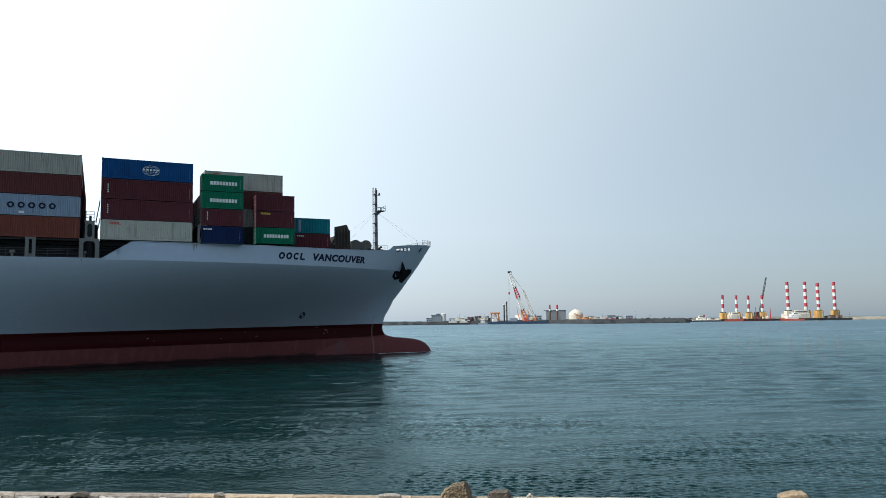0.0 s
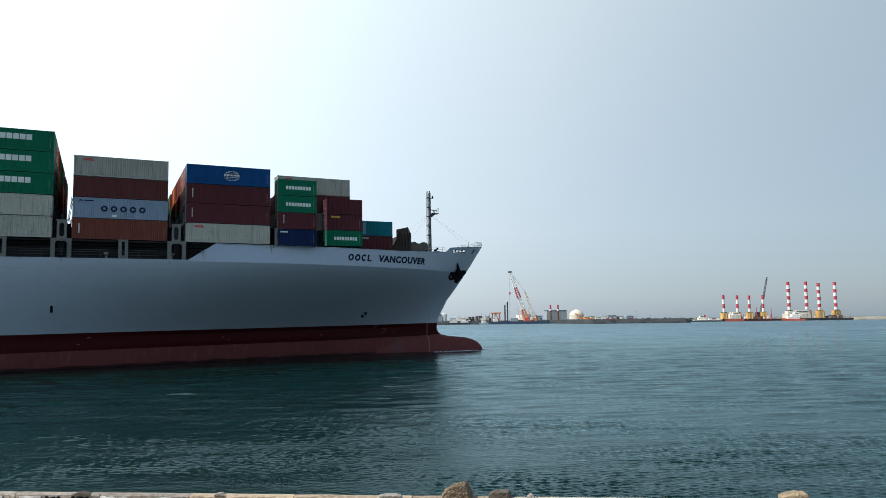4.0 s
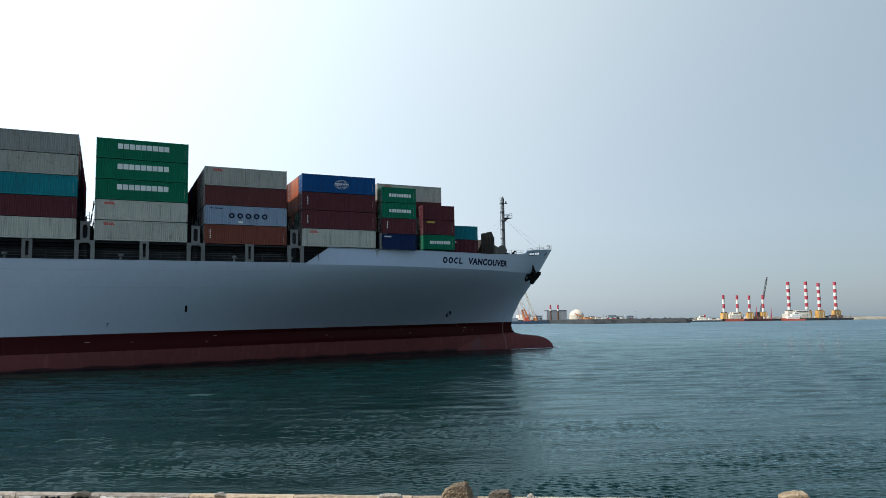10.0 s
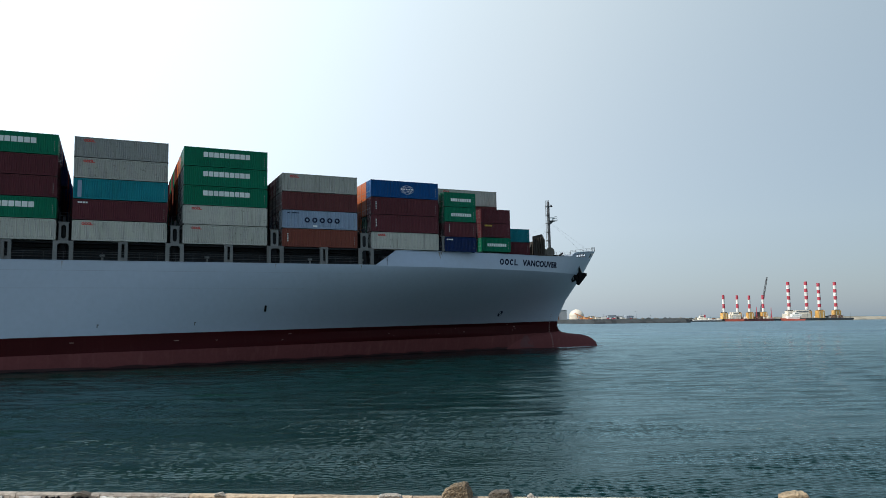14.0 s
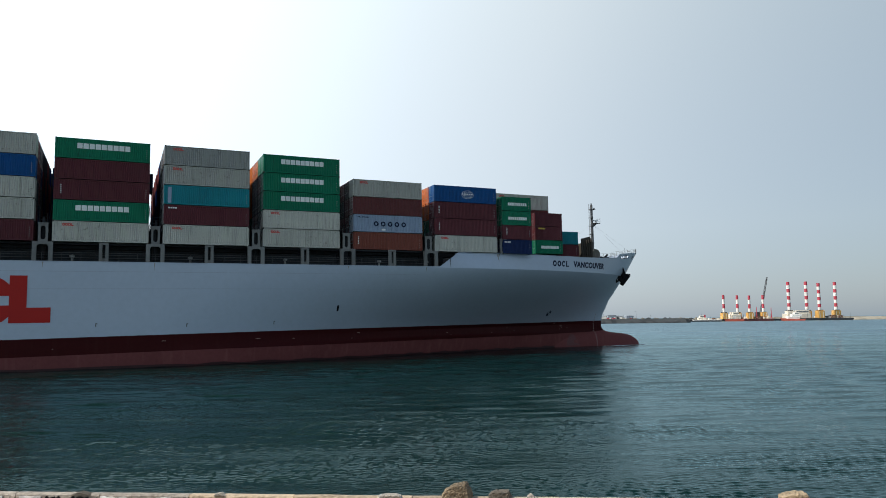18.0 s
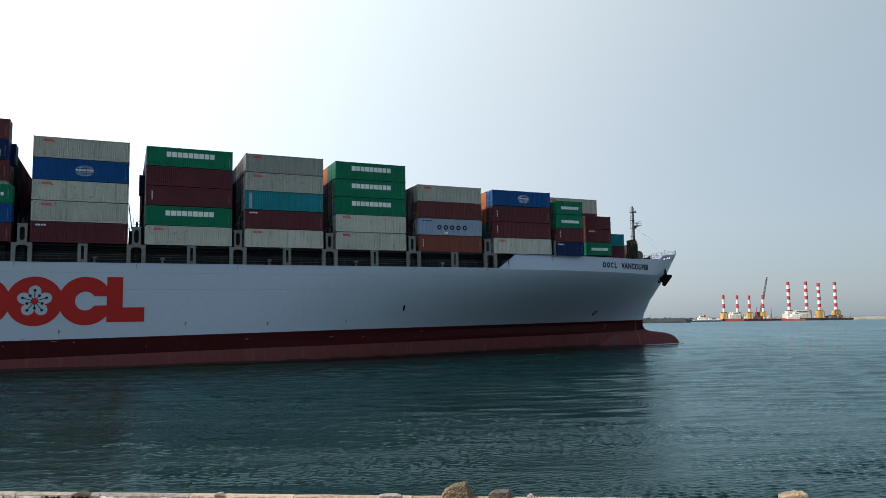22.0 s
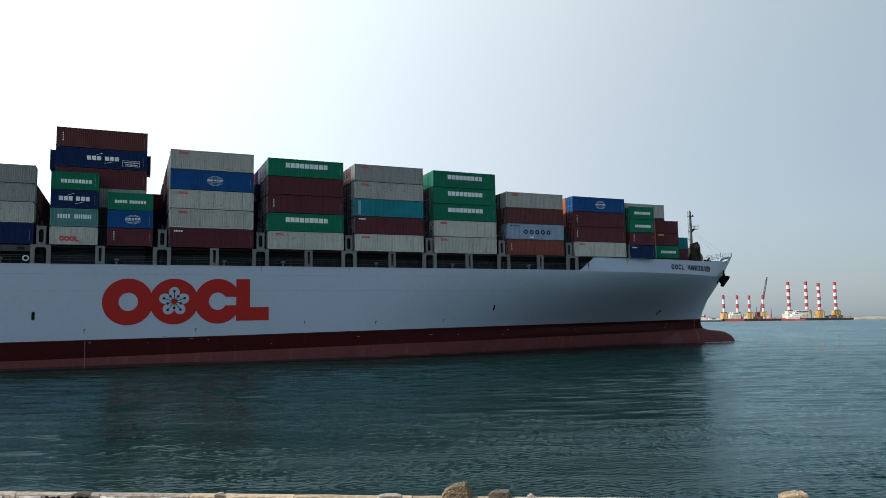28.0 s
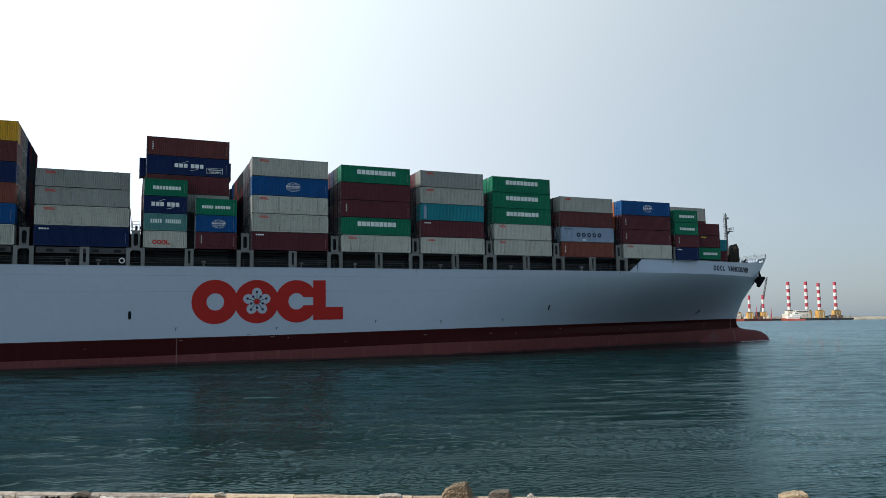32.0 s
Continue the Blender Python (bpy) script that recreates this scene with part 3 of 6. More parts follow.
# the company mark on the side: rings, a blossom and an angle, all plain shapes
LZ, RX, RZ = 10.45, 3.39, 3.37
hull_outline("side_mark", (circle(-137.85, LZ, RX, RZ), [circle(-137.8, LZ, 1.27, 1.3)]), LOGO_RED, "large red ring mark")
blossom = []
for k in range(100):
    a = 360 * k / 100
    r = 1.15 + 1.0 * abs(math.cos(radians(2.5 * (a - 90)))) ** 0.7
    blossom.append((-131.6 + r * math.cos(radians(a)), LZ + r * math.sin(radians(a))))
hull_outline("side_mark", (circle(-131.6, LZ, RX, RZ), [blossom]), LOGO_RED, "large red ring mark round a five-petalled blossom").location.y = -0.006
hull_outline("blossom_centre", (circle(-131.6, LZ, 0.45, 0.45, 20), []), LOGO_RED)
for k in range(10):
    a = radians(18 + 36 * k)
    r = 1.5 if k % 2 == 0 else 0.95
    dx, dz = math.cos(a), math.sin(a)
    hull_outline("stamen", ([(-131.6 + dx * 0.42 - dz * 0.05, LZ + dz * 0.42 + dx * 0.05), (-131.6 + dx * 0.42 + dz * 0.05, LZ + dz * 0.42 - dx * 0.05), (-131.6 + dx * r + dz * 0.05, LZ + dz * r - dx * 0.05), (-131.6 + dx * r - dz * 0.05, LZ + dz * r + dx * 0.05)], []), NAVY)
    hull_outline("stamen_tip", (circle(-131.6 + dx * r, LZ + dz * r, 0.19, 0.19, 12), []), NAVY)
open_ring = circle(-125.4, LZ, RX, RZ, 40, 38, 322) + [(-122.75, LZ - 0.63)] + list(reversed(circle(-125.45, LZ, 1.27, 1.3, 30, 30, 330))) + [(-122.75, LZ + 0.63)]
hull_outline("side_mark", (open_ring, []), LOGO_RED, "large open red ring mark").location.y = -0.012
hull_outline("side_mark", ([(-122.75, 7.45), (-117.85, 7.45), (-117.85, 9.5), (-120.7, 9.5), (-120.7, 13.8), (-122.75, 13.8)], []), LOGO_RED, "large red angle mark").location.y = -0.018


def letters(text, u0, u1, z0, height, material, parent, name):
    """Raised lettering along the bow's side, between two places."""
    cu = bpy.data.curves.new("text", "FONT")
    cu.body, cu.size, cu.shear, cu.offset, cu.space_character = text, 1.0, 0.24, 0.052, 1.12
    tmp = new("text", cu)
    bpy.context.view_layer.update()
    me = bpy.data.meshes.new_from_object(tmp.evaluated_get(bpy.context.evaluated_depsgraph_get()))
    bpy.data.objects.remove(tmp)
    xs, ys = [v.co.x for v in me.vertices], [v.co.y for v in me.vertices]
    for v in me.vertices:
        u = u0 + (v.co.x - min(xs)) / (max(xs) - min(xs)) * (u1 - u0)
        z = z0 + (v.co.y - min(ys)) / (max(ys) - min(ys)) * height
        v.co = on_hull(u, z, 0.04)
    me.materials.clear()
    me.materials.append(material)
    return part(name, me, material, parent)


letters("VANCOUVER", -28.6, -18.2, 16.46, 1.22, NAVY, ship, "ship_name")
for k, u in enumerate((-34.75, -33.5, -32.25, -31.05)):
    sh = 0.22
    if k < 3:
        ring = [(x + (z - 16.48) * sh, z) for x, z in circle(u + 0.52, 17.05, 0.52, 0.58, 24)]
        hole = [(x + (z - 16.48) * sh, z) for x, z in circle(u + 0.52, 17.05, 0.22, 0.29, 24)]
        if k == 2:
            loop = circle(u + 0.52, 17.05, 0.52, 0.58, 24, 40, 320) + list(reversed(circle(u + 0.52, 17.05, 0.23, 0.30, 24, 40, 320)))
            ring, hole = [(x + (z - 16.48) * sh, z) for x, z in loop], None
        hull_outline("name_bar", (ring, [hole] if hole else []), NAVY)
    else:
        hull_outline("name_bar", ([(u, 16.48), (u + 0.85, 16.48), (u + 0.9, 16.74), (u + 0.34, 16.74), (u + 0.56, 17.64), (u + 0.25, 17.64)], []), NAVY)

# draught marks, tug marks, scuppers and scrapes on the side
# scuppers as flat patches, their dark inside painted on
hull_outline("side_scupper", (circle(-149.7, 9.0, 0.2, 0.2, 8, 0, 180) + circle(-149.7, 8.2, 0.2, 0.2, 8, 180, 360), []), BLACK, "flat black patch for an upright slot")
hull_outline("side_scupper", (circle(-77.05, 9.3, 0.17, 0.17, 8, 0, 180) + circle(-77.05, 8.64, 0.17, 0.17, 8, 180, 360), []), BLACK, "flat black patch for an upright slot")
RUST_STAIN = paint("faint_rust_stain", (0.27, 0.25, 0.22), 0.7, var=0.3)
MARKING = paint("worn_white_marks", (0.32, 0.25, 0.24), 0.7)
for k in range(14):
    hull_outline("draught_mark", ([(-143.3, 1.3 + 0.3 * k), (-143.19, 1.3 + 0.3 * k), (-143.19, 1.42 + 0.3 * k), (-143.3, 1.42 + 0.3 * k)], []), MARKING)
for k in range(18):
    hull_outline("draught_mark", ([(-13.0 + 0.02 * k, 0.4 + 0.4 * k), (-12.8 + 0.02 * k, 0.4 + 0.4 * k), (-12.8 + 0.02 * k, 0.56 + 0.4 * k), (-13.0 + 0.02 * k, 0.56 + 0.4 * k)], []), MARKING)
hull_outline("thruster_mark", (circle(-27.5, 7.64, 0.56, 0.56, 20), [circle(-27.5, 7.64, 0.44, 0.44, 20)]), NAVY, "dark thruster warning ring")
for a0 in (0, 180):
    hull_outline("thruster_mark", (circle(-27.5, 7.64, 0.43, 0.43, 8, a0, a0 + 90) + [(-27.5, 7.64)], []), NAVY)
hull_outline("bulb_mark", ([(-14.6, 7.95), (-13.5, 7.95)] + circle(-13.5, 8.3, 0.35, 0.35, 8, -90, 90) + [(-13.8, 8.65), (-13.8, 8.53)] + list(reversed(circle(-13.5, 8.3, 0.23, 0.23, 8, -90, 90))) + [(-14.6, 8.07)], []), NAVY, "dark bulbous bow sign")
for u, z in ((-112.3, 6.75), (-128.6, 5.95), (-100.4, 6.5), (-143.4, 6.2), (-87.5, 6.6)):
    hull_outline("tug_mark", ([(u - 0.06, z), (u + 0.06, z), (u + 0.06, z + 0.35), (u + 0.2, z + 0.35), (u + 0.2, z + 0.5), (u - 0.06, z + 0.5)], []), MAST_GREY, "small dark tug mark")
random.seed(3)
for k in range(24):
    u = random.uniform(-168, -20)
    z = random.choice((3.9, 4.2, 4.5, 4.8, 5.4)) + random.uniform(-0.15, 0.15) + 0.1
    w, h = random.uniform(0.1, 0.5), random.uniform(0.03, 0.12)
    pts = [(u + w * math.cos(a) * random.uniform(0.4, 1), z + h * math.sin(a) * random.uniform(0.4, 1)) for a in np.linspace(0, 2 * math.pi, 9)[:-1]]
    hull_outline("scrape", (pts, []), SCRAPED)
hull_outline("paint_patch", ([(-20.9, 0.6), (-17.5, 0.6), (-17.6, 1.5), (-18.2, 2.2), (-18.7, 3.0), (-19.6, 3.05), (-20.1, 2.3), (-20.7, 1.5)], []), STAIN_RED, "darker patch of old red paint")
for u, z0, z1, w in ((-47.6, 16.9, 18.3, 0.22), (-47.2, 17.5, 18.35, 0.14), (-62.3, 14.9, 15.7, 0.1), (-104.9, 14.6, 15.7, 0.08), (-76.0, 15.0, 15.7, 0.1), (-119.0, 14.8, 15.7, 0.09), (-134.2, 14.9, 15.7, 0.08)):
    hull_outline("rust_streak", ([(u - w, z1), (u - w * 0.5, (z0 + z1) / 2), (u, z0), (u + w * 0.4, (z0 + z1) / 2 + 0.2), (u + w, z1)], []), RUST_STAIN, "faint brown rust streak")


# ---- deck fittings ----
GAPS = [-46.5, -61.4, -76.05, -90.55, -104.85, -119.1, -133.4, -149.1, -163.4]  # between the bays
BAYS = [(-60.1, -47.9), (-74.85, -62.65), (-89.45, -77.25), (-103.85, -91.65), (-118.0, -105.8), (-132.45, -120.25), (-148.1, -135.9), (-162.25, -150.05), (-176.8, -164.6)]
INSET = [1.25, 0.85, 0.5, 0, 0, 0, 0, 0, 0, 0]  # forward bays moved a little in, to fit the camera's view

stanchion = Shape()
for x0, x1 in ((-1.25, -0.72), (0.72, 1.25)):
    stanchion.box(x0, x1, 0, 0.45, DECK, BASE - 0.38)
stanchion.box(-1.25, 1.25, -0.02, 0.5, BASE - 0.38, BASE - 0.02)
stanchion.add([(-0.72, 0.02, BASE - 0.38), (-0.45, 0.02, BASE - 0.38), (-0.72, 0.02, BASE - 0.65), (-0.72, 0.4, BASE - 0.38), (-0.45, 0.4, BASE - 0.38), (-0.72, 0.4, BASE - 0.65)], [(0, 2, 1), (3, 4, 5), (1, 2, 5, 4)])
stanchion.add([(0.72, 0.02, BASE - 0.38), (0.45, 0.02, BASE - 0.38), (0.72, 0.02, BASE - 0.65), (0.72, 0.4, BASE - 0.38), (0.45, 0.4, BASE - 0.38), (0.72, 0.4, BASE - 0.65)], [(0, 1, 2), (3, 5, 4), (1, 4, 5, 2)])
stanchion_me = solid(stanchion.mesh("container_stanchion", POST_GREY))
post = Shape()
post.box(-0.62, -0.18, 0, 0.45, DECK, BASE - 0.3).box(0.2, 0.62, 0, 0.45, DECK, BASE - 0.3).box(-0.62, 0.62, -0.02, 0.5, BASE - 0.3, BASE - 0.02).box(-0.18, 0.2, 0.1, 0.35, DECK, DECK + 0.5)
post_me = solid(post.mesh("container_post", POST_GREY))
slot = Shape()
# the lashing bridge's end frame: a tall plate with a long rounded slot
for side in (-1, 1):
    slot.box(0.45 * side - 0.15, 0.45 * side + 0.15, 0, 0.35, 0, 2.5)
    for z, d in ((0.3, 1), (2.2, -1)):
        slot.plate([(0.31 * side, z), (0.05 * side, z), (0.22 * side, z + 0.1 * d), (0.31 * side, z + 0.36 * d)], 0.02, 0.33)
slot.box(-0.3, 0.3, 0.02, 0.33, 0, 0.3).box(-0.3, 0.3, 0.02, 0.33, 2.2, 2.5)
slot.box(-0.68, 0.68, -0.05, 0.4, 2.5, 2.62)
slot_me = solid(slot.mesh("end_frame", POST_GREY))
for n_gap, g in enumerate(GAPS):
    fwdmost = n_gap == 0
    for side in (-1, 1):
        y = -HALF + 0.06
        turn = pose(g, y, 0) if side < 0 else pose(g, -y, 0, 0, 0, 180)
        if not fwdmost:
            part("container_stanchion", stanchion_me, POST_GREY, ship, at=turn)
    bridge = Shape()
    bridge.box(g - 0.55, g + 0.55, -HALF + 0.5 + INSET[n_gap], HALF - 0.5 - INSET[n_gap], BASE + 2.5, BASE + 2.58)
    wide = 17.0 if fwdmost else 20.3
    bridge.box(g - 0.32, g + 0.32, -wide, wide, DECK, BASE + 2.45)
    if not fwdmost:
        # solid boxes added inboard under the bridge, closing the view through the gap
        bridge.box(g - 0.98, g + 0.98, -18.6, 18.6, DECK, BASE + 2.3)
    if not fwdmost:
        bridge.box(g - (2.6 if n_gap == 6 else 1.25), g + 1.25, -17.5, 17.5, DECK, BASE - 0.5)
    # added filler, where sky showed through this gap
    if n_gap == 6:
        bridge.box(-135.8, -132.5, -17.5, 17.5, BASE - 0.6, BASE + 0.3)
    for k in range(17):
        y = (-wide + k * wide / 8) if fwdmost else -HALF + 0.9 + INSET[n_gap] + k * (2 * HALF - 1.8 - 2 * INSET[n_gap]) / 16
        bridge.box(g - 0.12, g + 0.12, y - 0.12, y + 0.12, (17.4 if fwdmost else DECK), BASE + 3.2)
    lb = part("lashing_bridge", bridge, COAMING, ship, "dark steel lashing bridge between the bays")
    for side in (-1, 1):
        part("end_frame", slot_me, POST_GREY, lb, at=pose(g, side * (HALF - 0.3 - INSET[n_gap]), BASE - 0.02, 0, 0, 0 if side < 0 else 180))
        rail = Shape()
        y = side * (HALF - 0.35 - INSET[n_gap])
        for dx in (-0.5, 0.5):
            rail.tube((g + dx, y, BASE + 2.6), (g + dx, y, BASE + 3.9), 0.04)
        for z in (3.0, 3.45, 3.9):
            rail.tube((g - 0.5, y, BASE + z), (g + 0.5, y, BASE + z), 0.03)
        rail.box(g - 0.12, g + 0.2, y - 0.1, y + 0.15, BASE + 2.6, BASE + 3.3)
        part("railing", rail, COAMING, lb)
# crossed lashing rods at the bays' ends, from the bridges to the second and third tiers
for n_gap, g in enumerate(GAPS):
    for x in ((BAYS[n_gap][1] if n_gap < len(BAYS) else None), (BAYS[n_gap - 1][0] if n_gap else None)):
        if x is None:
            continue
        x += 0.10 if x < g else -0.10
        for r in range(2):
            y = -HALF + 0.25 + INSET[n_gap] + 2.53 * r
            for y0, y1, z1 in ((y, y + 2.1, BASE + 5.85), (y + 2.1, y, BASE + 5.85), (y, y + 2.1, BASE + 2.95), (y + 2.1, y, BASE + 2.95)):
                part("lashing_rod", Shape().tube((g + (x - g) * 0.6, y0, BASE + (2.6 if z1 > BASE + 4 else 0.1)), (x, y1, z1), 0.03, n=5), COAMING, ship)
for a, b in BAYS[1:]:
    m = (a + b) / 2
    for side in (-1, 1):
        part("container_post", post_me, POST_GREY, ship, at=pose(m + 0.35, -HALF + 0.06, 0) if side < 0 else pose(m + 0.35, HALF - 0.06, 0, 0, 0, 180))
for a, b in BAYS:
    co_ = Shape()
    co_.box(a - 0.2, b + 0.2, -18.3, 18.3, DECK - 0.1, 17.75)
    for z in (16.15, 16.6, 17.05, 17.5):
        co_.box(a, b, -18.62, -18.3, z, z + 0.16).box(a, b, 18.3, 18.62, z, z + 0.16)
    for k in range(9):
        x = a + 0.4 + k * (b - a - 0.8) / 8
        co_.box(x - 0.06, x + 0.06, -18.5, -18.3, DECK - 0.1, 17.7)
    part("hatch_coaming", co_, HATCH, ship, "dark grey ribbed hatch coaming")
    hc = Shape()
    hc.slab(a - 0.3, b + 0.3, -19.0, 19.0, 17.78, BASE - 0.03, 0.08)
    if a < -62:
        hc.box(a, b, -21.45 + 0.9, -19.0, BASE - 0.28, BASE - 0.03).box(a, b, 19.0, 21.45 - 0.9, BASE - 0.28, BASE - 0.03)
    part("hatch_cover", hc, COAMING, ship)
for n_bay in (7, 8):
    a, b = BAYS[n_bay]
    g = part("edge_girder", Shape().box(a + 0.3, b - 0.3, -21.2, -20.9, BASE - 0.95, BASE - 0.08), DECK_GREY, ship, "grey steel girder under the outer containers")
    for k in range(4):
        x = a + 1.6 + 2.9 * k
        part("junction_box", Shape().slab(x, x + 0.9, -21.34, -21.2, BASE - 0.75, BASE - 0.35, 0.04), COAMING, g)
for z, r in ((16.35, 0.035), (16.75, 0.035), (17.05, 0.04)):
    s = Shape()
    s.tube((-200, -21.0, z), (-62, -21.0, z), r)
    part("deck_rail", s, DECK_GREY, ship)
s = Shape()
rail_post_me = solid(Shape().tube((0, -21.0, DECK - 0.1), (0, -21.0, 17.05), 0.03, n=6).mesh("rail_post", DECK_GREY))
for k in range(60):
    part("rail_post", rail_post_me, DECK_GREY, ship, at=pose(-64 - k * 2.4, 0, 0))
s = Shape()
s.tube((-200, -19.5, 16.1), (-62, -19.5, 16.1), 0.14).tube((-200, -19.9, 16.05), (-62, -19.9, 16.05), 0.1)
part("deck_pipe", s, HATCH, ship)
for k, x in enumerate((-62.0, -70.5, -86, -100, -115.5, -124.5, -139.5, -154, -158)):
    s = Shape()
    s.lathe([(0.16, 0), (0.16, 0.75), (0.34, 0.8), (0.36, 1.0), (0.2, 1.15)], (x, -20.7, DECK - 0.12), 12)
    part("air_vent", s, POST_GREY, ship)

for u in (-150.9,):
    ring = [[(u + (0.34 + 0.09 * math.cos(q)) * math.cos(a), -21.12 + 0.06 * math.sin(q), 16.6 + (0.34 + 0.09 * math.cos(q)) * math.sin(a)) for q in np.linspace(0, 2 * math.pi, 9)[:-1]] for a in np.linspace(0, 2 * math.pi, 17)]
    part("lifebuoy", Shape().loft(ring, caps=False), WHITE, ship, "lifebuoy hung on the deck rail")
# the foremast
mast = part("foremast", Shape().tube((-11.65, 0.12, 17.4), (-11.65, 0.12, 32.0), 0.34, 0.26, 12), MAST_GREY, ship, "tall grey foremast with ladder and lamps")
s = Shape()
for y in (-0.28, 0.28):
    s.tube((-12.25, y, 18), (-12.25, y, 32.3), 0.045, n=6)
for k in range(34):
    s.tube((-12.25, -0.28, 18.3 + 0.4 * k), (-12.25, 0.28, 18.3 + 0.4 * k), 0.035, n=5)
for k in range(7):
    s.box(-12.3, -11.6, -0.4, 0.5, 19.5 + 1.9 * k, 19.62 + 1.9 * k)
part("ladder", s, MAST_GREY, mast)
part("platform", Shape().box(-11.5, -9.9, -0.7, 0.7, 27.7, 27.8).tube((-9.95, -0.65, 27.8), (-9.95, -0.65, 28.8), 0.03).tube((-9.95, 0.65, 27.8), (-9.95, 0.65, 28.8), 0.03).tube((-9.95, -0.65, 28.8), (-9.95, 0.65, 28.8), 0.03).tube((-9.95, -0.65, 28.3), (-9.95, 0.65, 28.3), 0.03).add([(-11.4, -0.05, 27.7), (-10.4, -0.05, 27.7), (-11.4, -0.05, 26.9), (-11.4, 0.05, 27.7), (-10.4, 0.05, 27.7), (-11.4, 0.05, 26.9)], [(0, 1, 2), (3, 5, 4), (1, 4, 5, 2)]), MAST_GREY, mast)
part("radar_scanner", Shape().lathe([(0.16, 0), (0.16, 0.3), (0.22, 0.35), (0.22, 0.5)], (-10.7, 0, 27.8), 10).box(-11.3, -10.0, -0.1, 0.1, 28.35, 28.55), WHITE, mast, "pale radar scanner")
part("mast_light", Shape().box(-11.3, -10.8, -0.3, 0.3, 30.9, 31.0).lathe([(0.14, 0), (0.16, 0.25), (0.1, 0.4)], (-11.0, 0, 31.0), 10), BLACK, mast)
part("mast_light", Shape().lathe([(0.1, 0), (0.14, 0.25), (0.08, 0.4)], (-11.65, 0.12, 32.0), 10), BLACK, mast)
mast.location = (0.4, 0.8, 0.2)
for q in ((-2.0, -1.4, 21.0), (-2.0, 1.4, 21.0), (-21, -8, 19.5), (-21, 8, 19.5)):
    part("stay", Shape().tube((-11.2, 0.9, 27.8), q, 0.012, n=5), STEEL, ship, "thin steel stay wire")

# breakwater, winches, bollards, rails on the forecastle
s2 = Shape()
s2.plate([(-21.1, 17.4), (-18.45, 17.4), (-18.45, 21.9), (-18.9, 22.9), (-21.1, 22.4)], -12.0, -11.85)
for k in range(5):
    s2.box(-21.1 + 0.55 * k, -20.98 + 0.55 * k, -12.32, -12.0, 17.4, 21.8 + 0.15 * k)
for z in (18.6, 19.8, 21.0):
    s2.box(-21.1, -18.5, -12.2, -12.0, z, z + 0.14)
s2.box(-18.45, -18.3, -12.0, 12.0, 17.4, 21.9).plate([(-21.1, 17.4), (-18.45, 17.4), (-18.45, 21.9), (-18.9, 22.9), (-21.1, 22.4)], 11.85, 12.0)
for k in range(12):
    y = -11.5 + k * 23 / 11
    s2.plate([(-18.45, 17.4), (-20.6, 17.4), (-18.45, 21.6)], y - 0.06, y + 0.06)
part("wave_breaker", s2, BEIGE, ship, "beige ribbed steel wave breaker", at=pose(-2.6, 0, 0.3))
for x, y in ((-18.0, -5.2), (-16.0, -5.2), (-18.0, 5.2), (-16.0, 5.2)):
    w = part("winch", Shape().box(x - 0.9, x + 0.9, y - 0.9, y + 0.9, 17.4, 18.8).box(x - 1.0, x - 0.75, y - 1.1, y + 1.1, 18.8, 19.9).box(x + 0.75, x + 1.0, y - 1.1, y + 1.1, 18.8, 19.9), DECK_GREY, ship, "mooring winch with dull grey drum")
    d = Shape()
    for y0, y1, r in ((-1.3, -1.15, 1.05), (-1.15, 1.15, 0.6), (1.15, 1.3, 1.05)):
        d.tube((x, y + y0, 20.2), (x, y + y1, 20.2), r, n=18)
    part("drum", d, OCHRE, w, "dull grey rope drum")
for x, y in ((-12.6, -8.0), (-11.7, -7.6), (-10.4, -6.6), (-15.2, -9.8), (-16.1, -10.4)):
    part("bollard", Shape().lathe([(0.22, 0), (0.2, 1.9), (0.32, 1.95), (0.32, 2.1)], (x, y + 2.2, 17.4), 12), BLACK, ship)
part("fairlead", Shape().box(-13.9, -12.8, -6.8, -6.1, 17.4, 19.6).tube((-13.7, -6.5, 19.6), (-13.0, -6.5, 20.1), 0.2), BLACK, ship)
s = Shape()
pts = [(u, -(half_breadth(u, lerp(SHEER, u)) - 0.1), lerp(SHEER, u)) for u in (-21, -19.5, -18, -16.5, -15, -13.5, -12.8)]
for p in pts:
    s.tube(p, (p[0], p[1], p[2] + 0.9), 0.03, n=6)
for dz in (0.45, 0.9):
    s.path([(p[0], p[1], p[2] + dz) for p in pts], 0.022, 5)
part("guard_rail", s, MAST_GREY, ship)
for sd in (-1, 1):
    s = Shape()
    pts = [(u, sd * (half_breadth(u, lerp(SHEER, u)) + 0.0), lerp(SHEER, u)) for u in (-3.6, -2.7, -1.8, -0.9, -0.1)]
    for p in pts:
        s.tube(p, (p[0], p[1], p[2] + 0.95), 0.035, n=6)
    for dz in (0.35, 0.65, 0.95):
        s.path([(p[0], p[1], p[2] + dz) for p in pts], 0.025, 5)
    part("guard_rail", s, MAST_GREY, ship)
part("jack_staff", Shape().tube((-2.6, 0, 17.4), (-3.0, 0, 22.3), 0.04), MAST_GREY, ship)
# dark rims round the fairlead openings in the bulwark at the bow
for p, q in FAIRLEADS:
    z = lerp(SHEER, (p + q) / 2)
    for x0, x1, z0, z1 in ((p - 0.1, q + 0.1, z - 0.52, z - 0.43), (p - 0.1, q + 0.1, z - 1.03, z - 0.94), (p - 0.12, p, z - 0.94, z - 0.52), (q, q + 0.12, z - 0.94, z - 0.52)):
        hull_outline("fairlead_rim", ([(x0, z0), (x1, z0), (x1, z1), (x0, z1)], []), BLACK)
